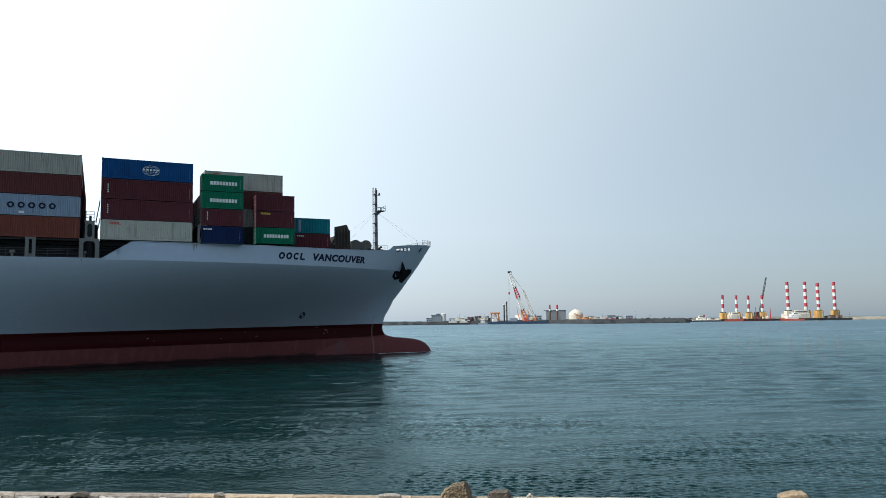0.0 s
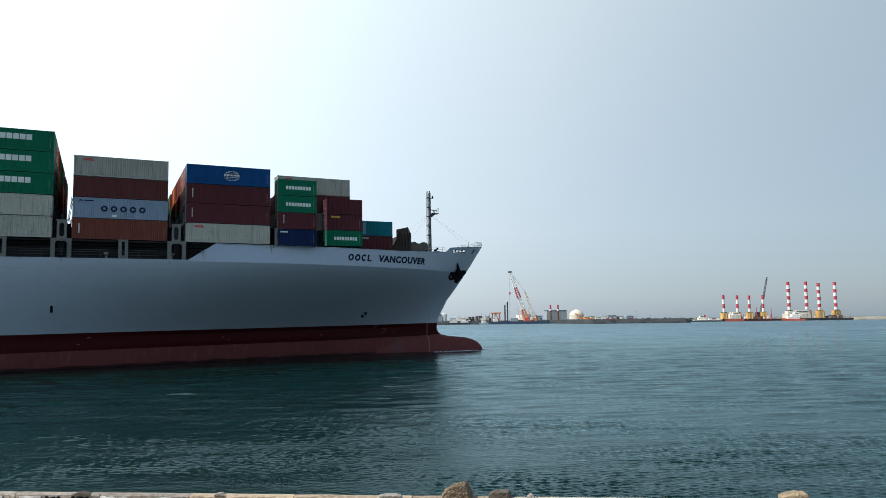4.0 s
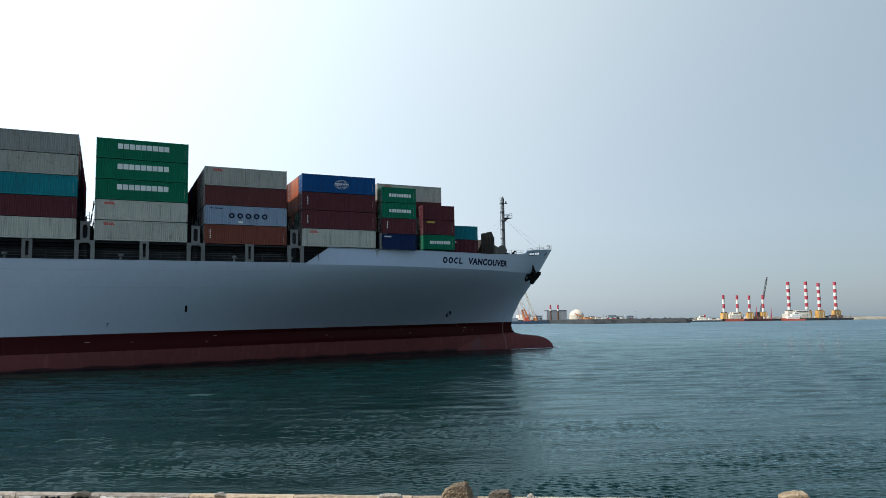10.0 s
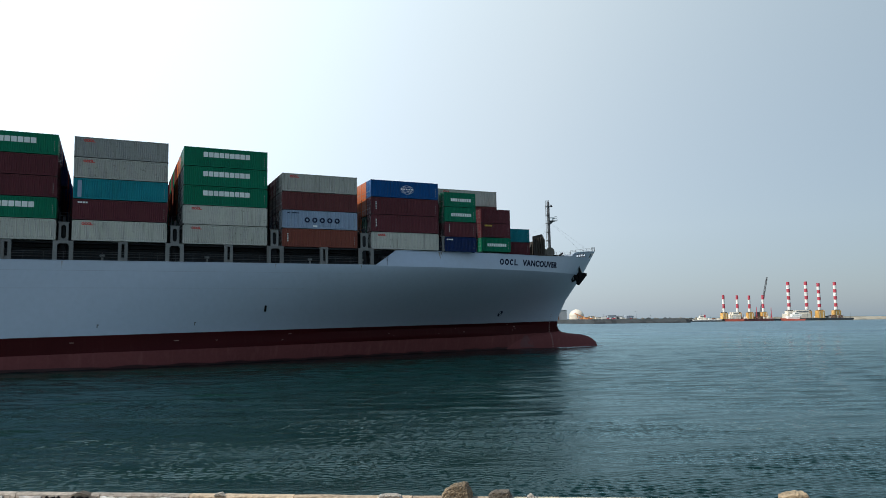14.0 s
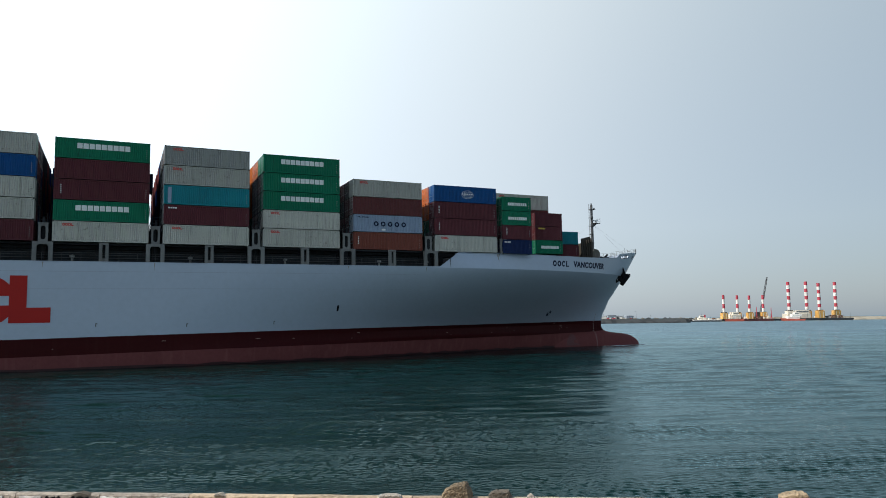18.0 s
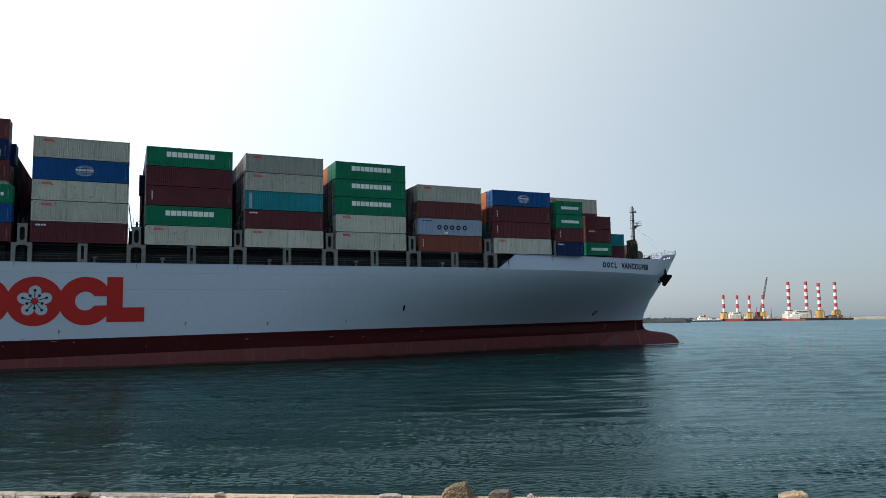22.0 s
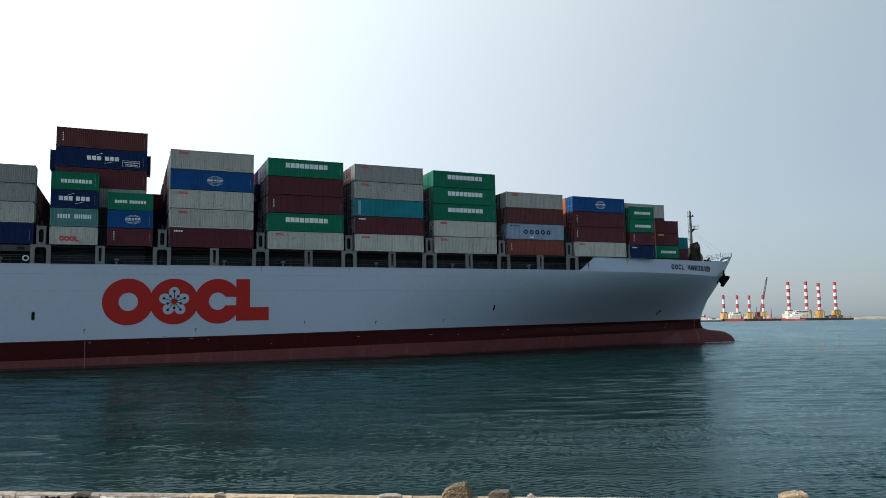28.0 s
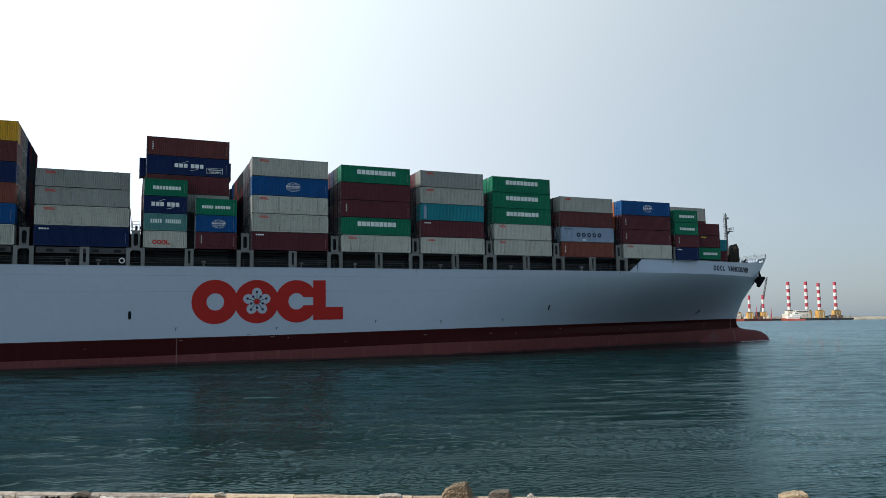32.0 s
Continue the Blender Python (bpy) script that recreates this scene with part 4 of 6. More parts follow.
# flat black shape painted for a closed-in opening near the bow tip
hull_outline("bulwark_fairlead", ([(-4.5, 19.5), (-3.9, 20.3), (-3.5, 20.3), (-4.1, 19.5)], []), BLACK)

# the anchor in its pocket
# flat black patch; the recess's shade is in its colour
hull_outline("anchor_pocket", ([(-10.9, 14.6), (-9.9, 14.0), (-8.5, 14.3), (-8.2, 15.3), (-8.9, 15.58), (-10.6, 15.58)], []), BLACK, "flat black patch for the recess round the anchor")
ax, az = -8.8, 15.5
ay = -(half_breadth(ax, az) + 0.2)
def tapered(s, p, q, w0, w1, t0, t1):
    """A wedge from p to q in the plane of x and z, with its widths and its depths along y at both ends."""
    p, q = Vector(p), Vector(q)
    side = (q - p).cross(Vector((0, 1, 0))).normalized()
    rings = []
    for f in (0, 0.35, 0.75, 1):
        o, w, t = p + (q - p) * f, w0 + (w1 - w0) * f, t0 + (t1 - t0) * f
        rings.append([o + side * w * a + Vector((0, t * c, 0)) for a, c in ((-1, -0.6), (-0.6, -1), (0.6, -1), (1, -0.6), (1, 0.6), (0.6, 1), (-0.6, 1), (-1, 0.6))])
    return s.loft(rings)


anchor = Shape()
tapered(anchor, (ax + 1.55, ay - 0.45, az + 0.25), (ax - 0.35, ay - 0.45, az - 1.85), 0.42, 0.34, 0.5, 0.45)
tapered(anchor, (ax + 0.45, ay - 0.6, az - 0.7), (ax - 0.1, ay - 0.75, az + 1.9), 0.62, 0.08, 0.22, 0.1)
tapered(anchor, (ax - 0.1, ay - 0.3, az - 1.1), (ax - 1.55, ay - 0.25, az + 0.35), 0.45, 0.3, 0.3, 0.3)
tapered(anchor, (ax + 0.7, ay - 0.3, az - 0.45), (ax - 0.5, ay + 0.3, az + 0.75), 0.4, 0.34, 0.3, 0.3)
tapered(anchor, (ax + 1.1, ay - 0.5, az - 0.1), (ax + 1.8, ay - 0.6, az + 0.4), 0.5, 0.12, 0.4, 0.2)
part("anchor", anchor, BLACK, ship, "black stockless anchor at the hawse")


# ---- containers ----
CW, H_STD, H_HC, L40, L20 = 2.44, 2.591, 2.896, 12.2, 6.06
mesh_cache = {}
NUMBERS = paint("worn_grey_white_numbers", (0.34, 0.34, 0.33), 0.6, var=0.3)
CASTING = paint("worn_corner_casting", (0.05, 0.045, 0.04), 0.7, var=0.3, gloss=0.2)


def container_meshes(L, H, key):
    if (L, H, key) in mesh_cache:
        return mesh_cache[(L, H, key)]
    m = C[key]
    b = Shape()
    # corrugated sides: trapezoid waves between posts and rails
    n = round((L - 0.36) / 0.278)
    p = (L - 0.36) / n
    prof = []
    for k in range(n):
        x = 0.18 + k * p
        prof += [(x, 0.072), (x + 0.3 * p, 0.072), (x + 0.5 * p, 0.008), (x + 0.8 * p, 0.008)]
    prof.append((L - 0.18, 0.072))
    for sgn, off in ((1, 0.0), (-1, CW)):
        v = [(x, off + sgn * y, z) for z in (0.16, H - 0.08) for x, y in prof]
        k = len(prof)
        b.add(v, [(j, j + 1, k + j + 1, k + j) if sgn > 0 else (j + 1, j, k + j, k + j + 1) for j in range(k - 1)])
    # roof, floor and the closed forward end with its waves
    b.add([(0.05, 0.04, H - 0.05), (L - 0.05, 0.04, H - 0.05), (L - 0.05, CW - 0.04, H - 0.05), (0.05, CW - 0.04, H - 0.05)], [(0, 1, 2, 3)])
    b.add([(0.05, 0.04, 0.13), (L - 0.05, 0.04, 0.13), (L - 0.05, CW - 0.04, 0.13), (0.05, CW - 0.04, 0.13)], [(3, 2, 1, 0)])
    ends = []
    for k in range(8):
        y = 0.12 + k * 0.275
        ends += [(y, 0.05), (y + 0.09, 0.05), (y + 0.14, 0.012), (y + 0.23, 0.012)]
    ends.append((CW - 0.12, 0.05))
    k = len(ends)
    b.add([(L - x, y, z) for z in (0.12, H - 0.08) for y, x in ends], [(j, j + 1, k + j + 1, k + j) for j in range(k - 1)])
    b.add([(0.06, 0.1, 0.1), (0.06, CW - 0.1, 0.1), (0.06, CW - 0.1, H - 0.1), (0.06, 0.1, H - 0.1)], [(3, 2, 1, 0)])
    body = b.mesh("container_body", m)
    f = Shape()
    for x in (0, L - 0.18):
        for y in (0, CW - 0.14):
            f.box(x, x + 0.18, y, y + 0.14, 0, H)
    for y in (0, CW - 0.07):
        f.box(0.18, L - 0.18, y, y + 0.07, 0.07, 0.19).box(0.18, L - 0.18, y, y + 0.07, H - 0.12, H - 0.01)
    for x in (0, L - 0.1):
        f.box(x, x + 0.1, 0.14, CW - 0.14, 0.02, 0.17).box(x, x + 0.1, 0.14, CW - 0.14, H - 0.14, H - 0.01)
    f.i = 1
    for x in (-0.012, L - 0.166):
        for y in (-0.012, CW - 0.148):
            for z in (-0.004, H - 0.114):
                f.box(x, x + 0.178, y, y + 0.16, z, z + 0.118)
    frm = f.mesh("container_frame", m, CASTING)
    d = Shape()
    d.box(0.02, 0.07, 0.15, CW / 2 - 0.005, 0.18, H - 0.15)
    for z in (0.6, 1.2, 1.8):
        d.box(0.008, 0.02, 0.2, CW / 2 - 0.05, z, z + 0.35)
    door = d.mesh("door", m)
    r = Shape()
    r.tube((-0.01, 0, 0.1), (-0.01, 0, H - 0.06), 0.022, n=6)
    r.box(-0.04, 0.03, -0.06, 0.06, 0.1, 0.2).box(-0.04, 0.03, -0.06, 0.06, H - 0.2, H - 0.1).box(-0.05, 0.0, -0.02, 0.3, 1.0, 1.05)
    rod = r.mesh("locking_bar", STEEL)
    mesh_cache[(L, H, key)] = (body, frm, door, rod)
    return mesh_cache[(L, H, key)]


def bars(parent, name, blocks, material, label):
    """Painted blocks: each a part, but the tiny number bars stay one."""
    if name == "number_column":
        s = Shape()
        for x0, x1, z0, z1 in blocks:
            s.box(x0, x1, -0.006, 0.02, z0, z1)
        tagged(part(name, s, material, parent, label), kind="stuff")
        return
    for x0, x1, z0, z1 in blocks:
        part(name, Shape().box(x0, x1, -0.012, 0.02, z0, z1), material, parent, label)


def ring_plate(cx, cz, r, inner, y0=-0.014, y1=0.02, n=20):
    """A flat ring in the plane of x and z."""
    s = Shape()
    s.loft([[(cx + q * math.cos(2 * math.pi * k / n), y, cz + q * math.sin(2 * math.pi * k / n)) for q, y in ((r, y0), (inner, y0), (inner, y1), (r, y1))] for k in range(n + 1)], caps=False)
    return s


def block_row(parent, x, w, z, h, n, material, label, gap=0.2):
    """A row of plain blocks, each a part."""
    p = w / n
    for k in range(n):
        x0, x1 = x + k * p, x + k * p + p * (1 - gap)
        s = Shape().box(x0, x1, -0.012, 0.02, z, z + h)
        part("brand_mark", s, material, parent, label)


def row_of_blocks(x, w, z, h, n, gap=0.22):
    p = w / n
    return [(x + k * p, x + k * p + p * (1 - gap), z, z + h) for k in range(n)]


def mark(ob, kind, L, H):
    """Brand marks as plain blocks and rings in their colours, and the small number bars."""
    z = H - 0.2
    if kind == "wide":
        if L > 8:
            block_row(ob, L * 0.225, L * 0.565, H - 1.42, 0.76, 9, LETTER, "row of white blocks", 0.14)
        else:
            block_row(ob, L * 0.2, L * 0.66, 1.0, 0.54, 9, LETTER, "row of white blocks")
    elif kind == "small_red":
        for k in range(3):
            part("brand_mark", ring_plate(L * 0.095 + 0.2 + k * 0.36, H - 0.49, 0.2, 0.09, n=12), LABEL_RED, ob, "small red ring")
        bars(ob, "brand_mark", [(L * 0.095 + 1.1, L * 0.095 + 1.2, H - 0.68, H - 0.3), (L * 0.095 + 1.2, L * 0.095 + 1.45, H - 0.68, H - 0.57)], LABEL_RED, "small red mark")
    elif kind == "big_red":
        for k in range(3):
            part("brand_mark", ring_plate(L * 0.2 + 0.35 + k * 0.62, 0.92, 0.35, 0.15, n=16), LABEL_RED, ob, "red ring")
        bars(ob, "brand_mark", [(L * 0.2 + 1.92, L * 0.2 + 2.12, 0.58, 1.26), (L * 0.2 + 2.12, L * 0.2 + 2.5, 0.58, 0.76)], LABEL_RED, "red mark")
    elif kind == "navy_blocks":
        for k in range(5):
            part("brand_mark", ring_plate(L * 0.29 + 0.4 + k * 1.22, 1.42, 0.42, 0.2), NAVY, ob, "navy ring")
        bars(ob, "small_mark", [(0.7, 1.3, H - 0.5, H - 0.42), (0.9, 1.1, H - 0.5, H - 0.3), (1.45, 2.6, H - 0.5, H - 0.36)], NAVY, "small navy mark")
        bars(ob, "patch", [(4.9, 5.55, 0.3, 0.62)], WHITE, "pale repair patch")
    elif kind == "globe":
        s = Shape()
        cx, cz, sc = L / 2 + 0.35, H * 0.5, 1.0 if L > 8 else 0.9
        for rx, rz in ((1.15, 0.72), (0.72, 0.72)):
            pts = [(cx + sc * rx * math.cos(a), -0.002, cz + sc * rz * math.sin(a)) for a in np.linspace(0, 2 * math.pi, 25)]
            s.path(pts, 0.022, 4)
        for dz in (-0.45, 0.45):
            s.box(cx - 0.85 * sc, cx + 0.85 * sc, -0.012, 0.02, cz + dz - 0.015, cz + dz + 0.015)
        for k in range(5):
            x = cx + sc * (-1.12 + k * 0.46)
            s.box(x, x + 0.3 * sc, -0.016, 0.02, cz - 0.02, cz + 0.22)
        for k in range(8):
            x = cx + sc * (-0.9 + k * 0.23)
            s.box(x, x + 0.12 * sc, -0.016, 0.02, cz - 0.24, cz - 0.14)
        part("brand_mark", s, WHITE, ob, "white globe mark")
    elif kind == "arc":
        w = L * 0.36 if L > 8 else L * 0.66
        x = L * 0.33 if L > 8 else L * 0.17
        block_row(ob, x, w * 0.46, H * 0.42, 0.62, 3, WHITE, "row of white blocks")
        block_row(ob, x + w * 0.54, w * 0.46, H * 0.42, 0.62, 3, WHITE, "row of white blocks")
        s = Shape()
        s.path([(x + w * (0.26 + 0.22 * k / 6), -0.004, H * 0.42 + 0.72 + 0.3 * math.sin(math.pi / 2 * k / 6)) for k in range(7)], 0.035, 4)
        s.path([(x + w * (0.52 + 0.26 * k / 6), -0.004, H * 0.42 - 0.38 + 0.28 * (k / 6) ** 2) for k in range(7)], 0.035, 4)
        part("swoosh", s, WHITE, ob, "thin white curves")
        if L > 8:
            fr = [(8.75, 11.2, 0.55, 0.6), (8.75, 11.2, 1.35, 1.4), (8.75, 8.8, 0.55, 1.4), (11.15, 11.2, 0.55, 1.4)] + row_of_blocks(8.95, 2.1, 1.05, 0.14, 12) + row_of_blocks(9.2, 1.7, 0.72, 0.14, 9)
            bars(ob, "notice_frame", fr, WHITE, "framed small white notice")
    elif kind == "twelve":
        block_row(ob, L * 0.155, L * 0.27, H * 0.45, 0.6, 5, LETTER, "row of slim pale blocks", 0.3)
        block_row(ob, L * 0.5, L * 0.37, H * 0.45, 0.6, 8, LETTER, "row of slim pale blocks", 0.3)
    elif kind == "eleven":
        block_row(ob, L * 0.15, L * 0.28, H * 0.4, 0.46, 5, LETTER, "row of white blocks", 0.2)
        block_row(ob, L * 0.47, L * 0.38, H * 0.4, 0.46, 6, LETTER, "row of white blocks", 0.2)
    elif kind == "yellow":
        bars(ob, "brand_mark", row_of_blocks(L * 0.12, L * 0.25, H - 0.55, 0.3, 8, 0.1), LABEL_YELLOW, "small yellow mark")
    elif kind == "side_bar":
        bars(ob, "brand_mark", [(0.55, 1.05, 0.25, H - 0.3)], C["lightblue"], "pale upright label")
    elif kind == "small_white":
        bars(ob, "brand_mark", row_of_blocks(L * 0.05, 1.3, H - 0.55, 0.22, 4), WHITE, "small white mark")
    elif kind == "upright":
        bars(ob, "brand_mark", [(0.78, 0.95, 0.9 + 0.27 * k, 1.05 + 0.27 * k) for k in range(5)], LETTER, "upright white mark")
    if kind not in ("plain", "inner"):
        dark = ob.get("pale", 0)
        bars(ob, "number_column", [(L - 0.5, L - 0.42, 0.6 + 0.3 * k, 0.7 + 0.3 * k) for k in range(5)], POST_GREY if dark else NUMBERS, "column of small number bars")


movers = []


def container(key, u, v, z, L=L40, H=H_HC, kind="plain", detail=True, words=""):
    body, frm, door, rod = container_meshes(L, H, key)
    root = new("shipping_container", body)
    names = dict(maroon="maroon", brown="brown", rustred="rust-red", grey="light grey", pale="pale grey", dull="dull grey", green="green", blue="bright blue", navy="navy blue", teal="teal",
                 seagreen="sea-green", lightblue="light blue-grey", orange="orange", yellow="yellow", darkgrey="dark grey")
    size = "forty-foot" if L > 8 else "twenty-foot"
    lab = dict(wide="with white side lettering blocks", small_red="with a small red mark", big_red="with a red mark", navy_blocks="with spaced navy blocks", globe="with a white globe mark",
               arc="with white mark and curves", twelve="with slim pale blocks", eleven="with white blocks", yellow="with a small yellow mark", side_bar="with a pale upright label", small_white="with a small white mark", upright="with an upright white mark").get(kind, "stacked on the ship")
    tagged(root, "%s corrugated steel %s container %s" % (names[key], size, lab), "container", "containers on the ship")
    if key in ("grey", "pale", "dull", "lightblue"):
        root["pale"] = 1
    part("container_frame", frm, None, root)
    if detail:
        for k in range(2):
            dr = part("door", door, None, root, at=pose(0, 0, 0) if k == 0 else pose(0, CW / 2 - 0.145, 0))
            for y in (0.42, 0.9):
                part("locking_bar", rod, None, dr, at=pose(0.02, y, 0))
        mark(root, kind, L, H)
    movers.append((root, pose(u, v, z)))
    return root


def stack(u, v, base, tiers, L=L40, gap=0.028):
    z = base
    for t in tiers:
        key, kind = t[0], t[1]
        H = t[2] if len(t) > 2 else H_HC
        container(key, u, v, z, L, H, kind)
        z += H + gap
    return z


OUT = -HALF + 0.04
ROW = 2.53
stack(BAYS[0][0], OUT + INSET[0], BASE, [("pale", "small_red"), ("maroon", "upright"), ("maroon", "upright"), ("blue", "globe")])
stack(BAYS[1][0], OUT + INSET[1], BASE, [("rustred", "upright"), ("lightblue", "navy_blocks"), ("brown", "plain"), ("grey", "small_red")])
stack(BAYS[2][0], OUT + INSET[2], BASE, [("pale", "small_red"), ("pale", "small_red"), ("green", "wide"), ("green", "wide"), ("green", "wide")])
stack(BAYS[3][0], OUT, BASE, [("pale", "small_red"), ("maroon", "small_white"), ("teal", "side_bar"), ("grey", "small_red"), ("dull", "small_red")], gap=0.035)
stack(BAYS[4][0], OUT, BASE, [("pale", "small_red"), ("green", "wide"), ("maroon", "upright"), ("maroon", "plain"), ("green", "wide")], gap=0.035)
stack(BAYS[5][0], OUT, BASE, [("maroon", "small_white"), ("pale", "small_red"), ("pale", "small_red"), ("blue", "globe", 3.01), ("grey", "small_red", 3.0)], gap=0.04)
stack(BAYS[6][0], OUT, BASE, [("pale", "big_red", H_STD), ("seagreen", "twelve", H_STD), ("navy", "arc", H_STD), ("green", "wide", H_STD)], L20)
stack(BAYS[6][0] + 7.3, OUT, BASE, [("maroon", "upright", H_STD), ("blue", "globe", H_STD), ("green", "eleven", H_STD)], L20)
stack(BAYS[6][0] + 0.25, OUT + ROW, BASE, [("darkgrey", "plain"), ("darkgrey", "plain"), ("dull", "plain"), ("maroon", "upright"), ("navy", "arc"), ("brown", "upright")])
stack(BAYS[7][0], OUT, BASE, [("navy", "small_white"), ("pale", "small_red"), ("dull", "small_red", H_STD), ("dull", "small_red", H_STD)])
stack(BAYS[8][0], OUT, BASE, [("pale", "plain"), ("blue", "small_white"), ("rustred", "plain"), ("navy", "plain"), ("brown", "plain"), ("yellow", "plain")])
# the bow bay
stack(-46.65, -20.2, BASE - 0.1, [("navy", "small_white", H_STD), ("maroon", "upright", H_STD), ("green", "wide", H_STD), ("green", "wide", H_STD)], L20)
stack(-38.15, -17.6, BASE + 0.33, [("green", "wide", H_STD), ("maroon", "yellow", H_STD), ("maroon", "plain", H_STD)], L20)
stack(-45.6, -15.05, BASE + 0.25, [("darkgrey", "plain"), ("dull", "plain"), ("brown", "plain"), ("grey", "small_red")])
stack(-30.6, -12.1, BASE + 0.3, [("maroon", "small_white", H_STD), ("teal", "side_bar", H_STD)], L20)
for k in range(1, 8):
    stack(-45.6, -15.05 + ROW * k, BASE + 0.25, [("maroon", "plain"), ("dull", "plain"), ("brown", "plain")])
for k in range(1, 8):
    stack(-30.6, -12.1 + ROW * k, BASE + 0.3, [("brown", "plain", H_STD)], L20)
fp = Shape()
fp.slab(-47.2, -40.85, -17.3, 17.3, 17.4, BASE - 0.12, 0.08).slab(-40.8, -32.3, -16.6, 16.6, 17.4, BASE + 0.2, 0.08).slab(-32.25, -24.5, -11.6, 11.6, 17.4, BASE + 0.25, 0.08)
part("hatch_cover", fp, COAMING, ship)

# inner rows: the next three as containers of their own, the rest joined bay by bay
random.seed(11)
TIERS = [4, 4, 5, 5, 5, 5, 6, 4, 6]
# mostly dark colours, standing in for shade between the bays
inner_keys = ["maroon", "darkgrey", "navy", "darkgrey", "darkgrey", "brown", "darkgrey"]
# darker, matt copies for inboard ends; the gaps' shade is in their colour
DULL = {key: paint("shaded_container_" + key, rgb, 0.9, var=0.3, scale=0.8, streak=0.6, streak_color=(0.02, 0.018, 0.016), gloss=0.0)
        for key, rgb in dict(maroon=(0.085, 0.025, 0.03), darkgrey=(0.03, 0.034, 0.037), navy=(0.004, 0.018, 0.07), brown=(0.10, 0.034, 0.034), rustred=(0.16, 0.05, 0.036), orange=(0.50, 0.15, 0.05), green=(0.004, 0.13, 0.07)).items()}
for n_bay, (a, b) in enumerate(BAYS):
    sh = Shape()
    kinds = ["maroon", "darkgrey", "navy", "brown", "darkgrey"] if n_bay not in (0, 2) else ["orange", "rustred", "brown", "green", "maroon"]
    for r in range(1, 17 if n_bay > 1 else 16):
        top = TIERS[n_bay] - (1 if (r * 7 + n_bay * 3) % 5 == 0 and r > 7 else 0)
        if n_bay == 6:
            top = 6 if r == 1 else 5
        if n_bay == 7:
            top = 3
        if n_bay == 8:
            top = 6 if r < 9 else 5
        for t in range(top):
            if n_bay == 6 and r == 1:
                continue
            v, z = OUT + INSET[n_bay] + ROW * r, BASE + t * (H_HC + 0.028)
            if r <= 3:
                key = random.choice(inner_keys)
                if n_bay == 0:
                    key = (("orange", "green", "orange", "orange"), ("rustred", "orange", "orange", "orange"), ("green", "rustred", "orange", "rustred"))[r - 1][t]
                if n_bay == 2 and t > 3:
                    key = "orange" if r > 1 else "green"
                if n_bay == 4 and r == 3 and t == 3:
                    container("navy", a - 0.75, v, z, 13.7)
                    continue
                if n_bay == 6 and r == 2 and t == 4:
                    container("navy", a - 0.7, v, z, 13.7)
                    continue
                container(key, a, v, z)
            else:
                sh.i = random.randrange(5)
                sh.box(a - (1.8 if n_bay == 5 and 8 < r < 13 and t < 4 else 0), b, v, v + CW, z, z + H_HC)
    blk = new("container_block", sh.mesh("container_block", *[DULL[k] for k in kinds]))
    tagged(blk, "mixed coloured containers stacked inboard on the ship", "containers", "", "stuff")
    movers.append((blk, Matrix.Identity(4)))


# ---- the far shore ----
REVET = paint("dark_rubble_revetment", (0.045, 0.05, 0.052), 0.95, var=0.5, scale=0.3, bump=1.0, bump_scale=1.0, gloss=0.03)
SAND = paint("pale_sand", (0.34, 0.31, 0.24), 0.95, var=0.25, scale=0.1)
SCRUB = paint("far_scrub", (0.17, 0.16, 0.13), 0.95, var=0.4, scale=0.2)
FAR_GREY = paint("far_grey_cladding", (0.33, 0.37, 0.40), 0.8, var=0.15, scale=0.2)
FAR_WHITE = paint("far_white_paint", (0.84, 0.82, 0.76), 0.7, var=0.1)
FAR_BLUE = paint("far_blue_paint", (0.05, 0.09, 0.15), 0.6, var=0.15)
FAR_DARK = paint("far_dark_steel", (0.05, 0.055, 0.06), 0.7, var=0.2)
FAR_ORANGE = paint("far_orange_paint", (0.75, 0.27, 0.09), 0.6, var=0.1)
FAR_YELLOW = paint("far_yellow_paint", (0.72, 0.40, 0.11), 0.6, var=0.1)
FAR_RED = paint("far_red_paint", (0.50, 0.06, 0.085), 0.6, var=0.1)
FAR_CREAM = paint("far_cream_paint", (0.80, 0.73, 0.60), 0.7, var=0.1)
FAR_CORAL = paint("far_coral_red_paint", (0.66, 0.13, 0.08), 0.6, var=0.1)
FAR_BOOM = paint("far_grey_lattice", (0.11, 0.12, 0.13), 0.7, var=0.2)
FAR_GLASS = paint("far_window_glass", (0.12, 0.14, 0.16), 0.2)
SY = 870.0


def bank(name, xs, y0, depth, height, material, label, seed=17):
    """A rough bank of rubble or sand along the water, sloped to the front."""
    random.seed(seed)
    s = Shape()
    rows = []
    for k, x in enumerate(xs):
        h = height * random.uniform(0.82, 1.12)
        y = (y0(x) if callable(y0) else y0) + random.uniform(-2, 2)
        rows.append([(x, y, -1.5), (x, y + 1.5, h * 0.25 * random.uniform(0.7, 1.4)), (x, y + 5, h * 0.7 * random.uniform(0.85, 1.1)), (x, y + 9, h), (x, SY + depth, h * 0.96), (x, SY + depth, -1.5)])
    s.loft(rows)
    return setting(name, s, material, label)


def shore_line(x):
    """Past the work barge the revetment comes nearer, and falls back before the jack-up barges."""
    return SY - 3 - 130 * min(max((x - 130) / 22, 0), max((296 - x) / 40, 0), 1)


bank("revetment", [-420 + 6 * k for k in range(120)], shore_line, 72, 4.6, REVET, "dark rubble revetment of the far shore")
bank("far_quay", [252 + 5 * k for k in range(50)], SY - 2, 60, 2.4, REVET, "low dark bank of the far shore")
bank("far_beach", [486 + 10 * k for k in range(60)], SY + 14, 60, 3.6, SAND, "pale low sand bank on the far shore")
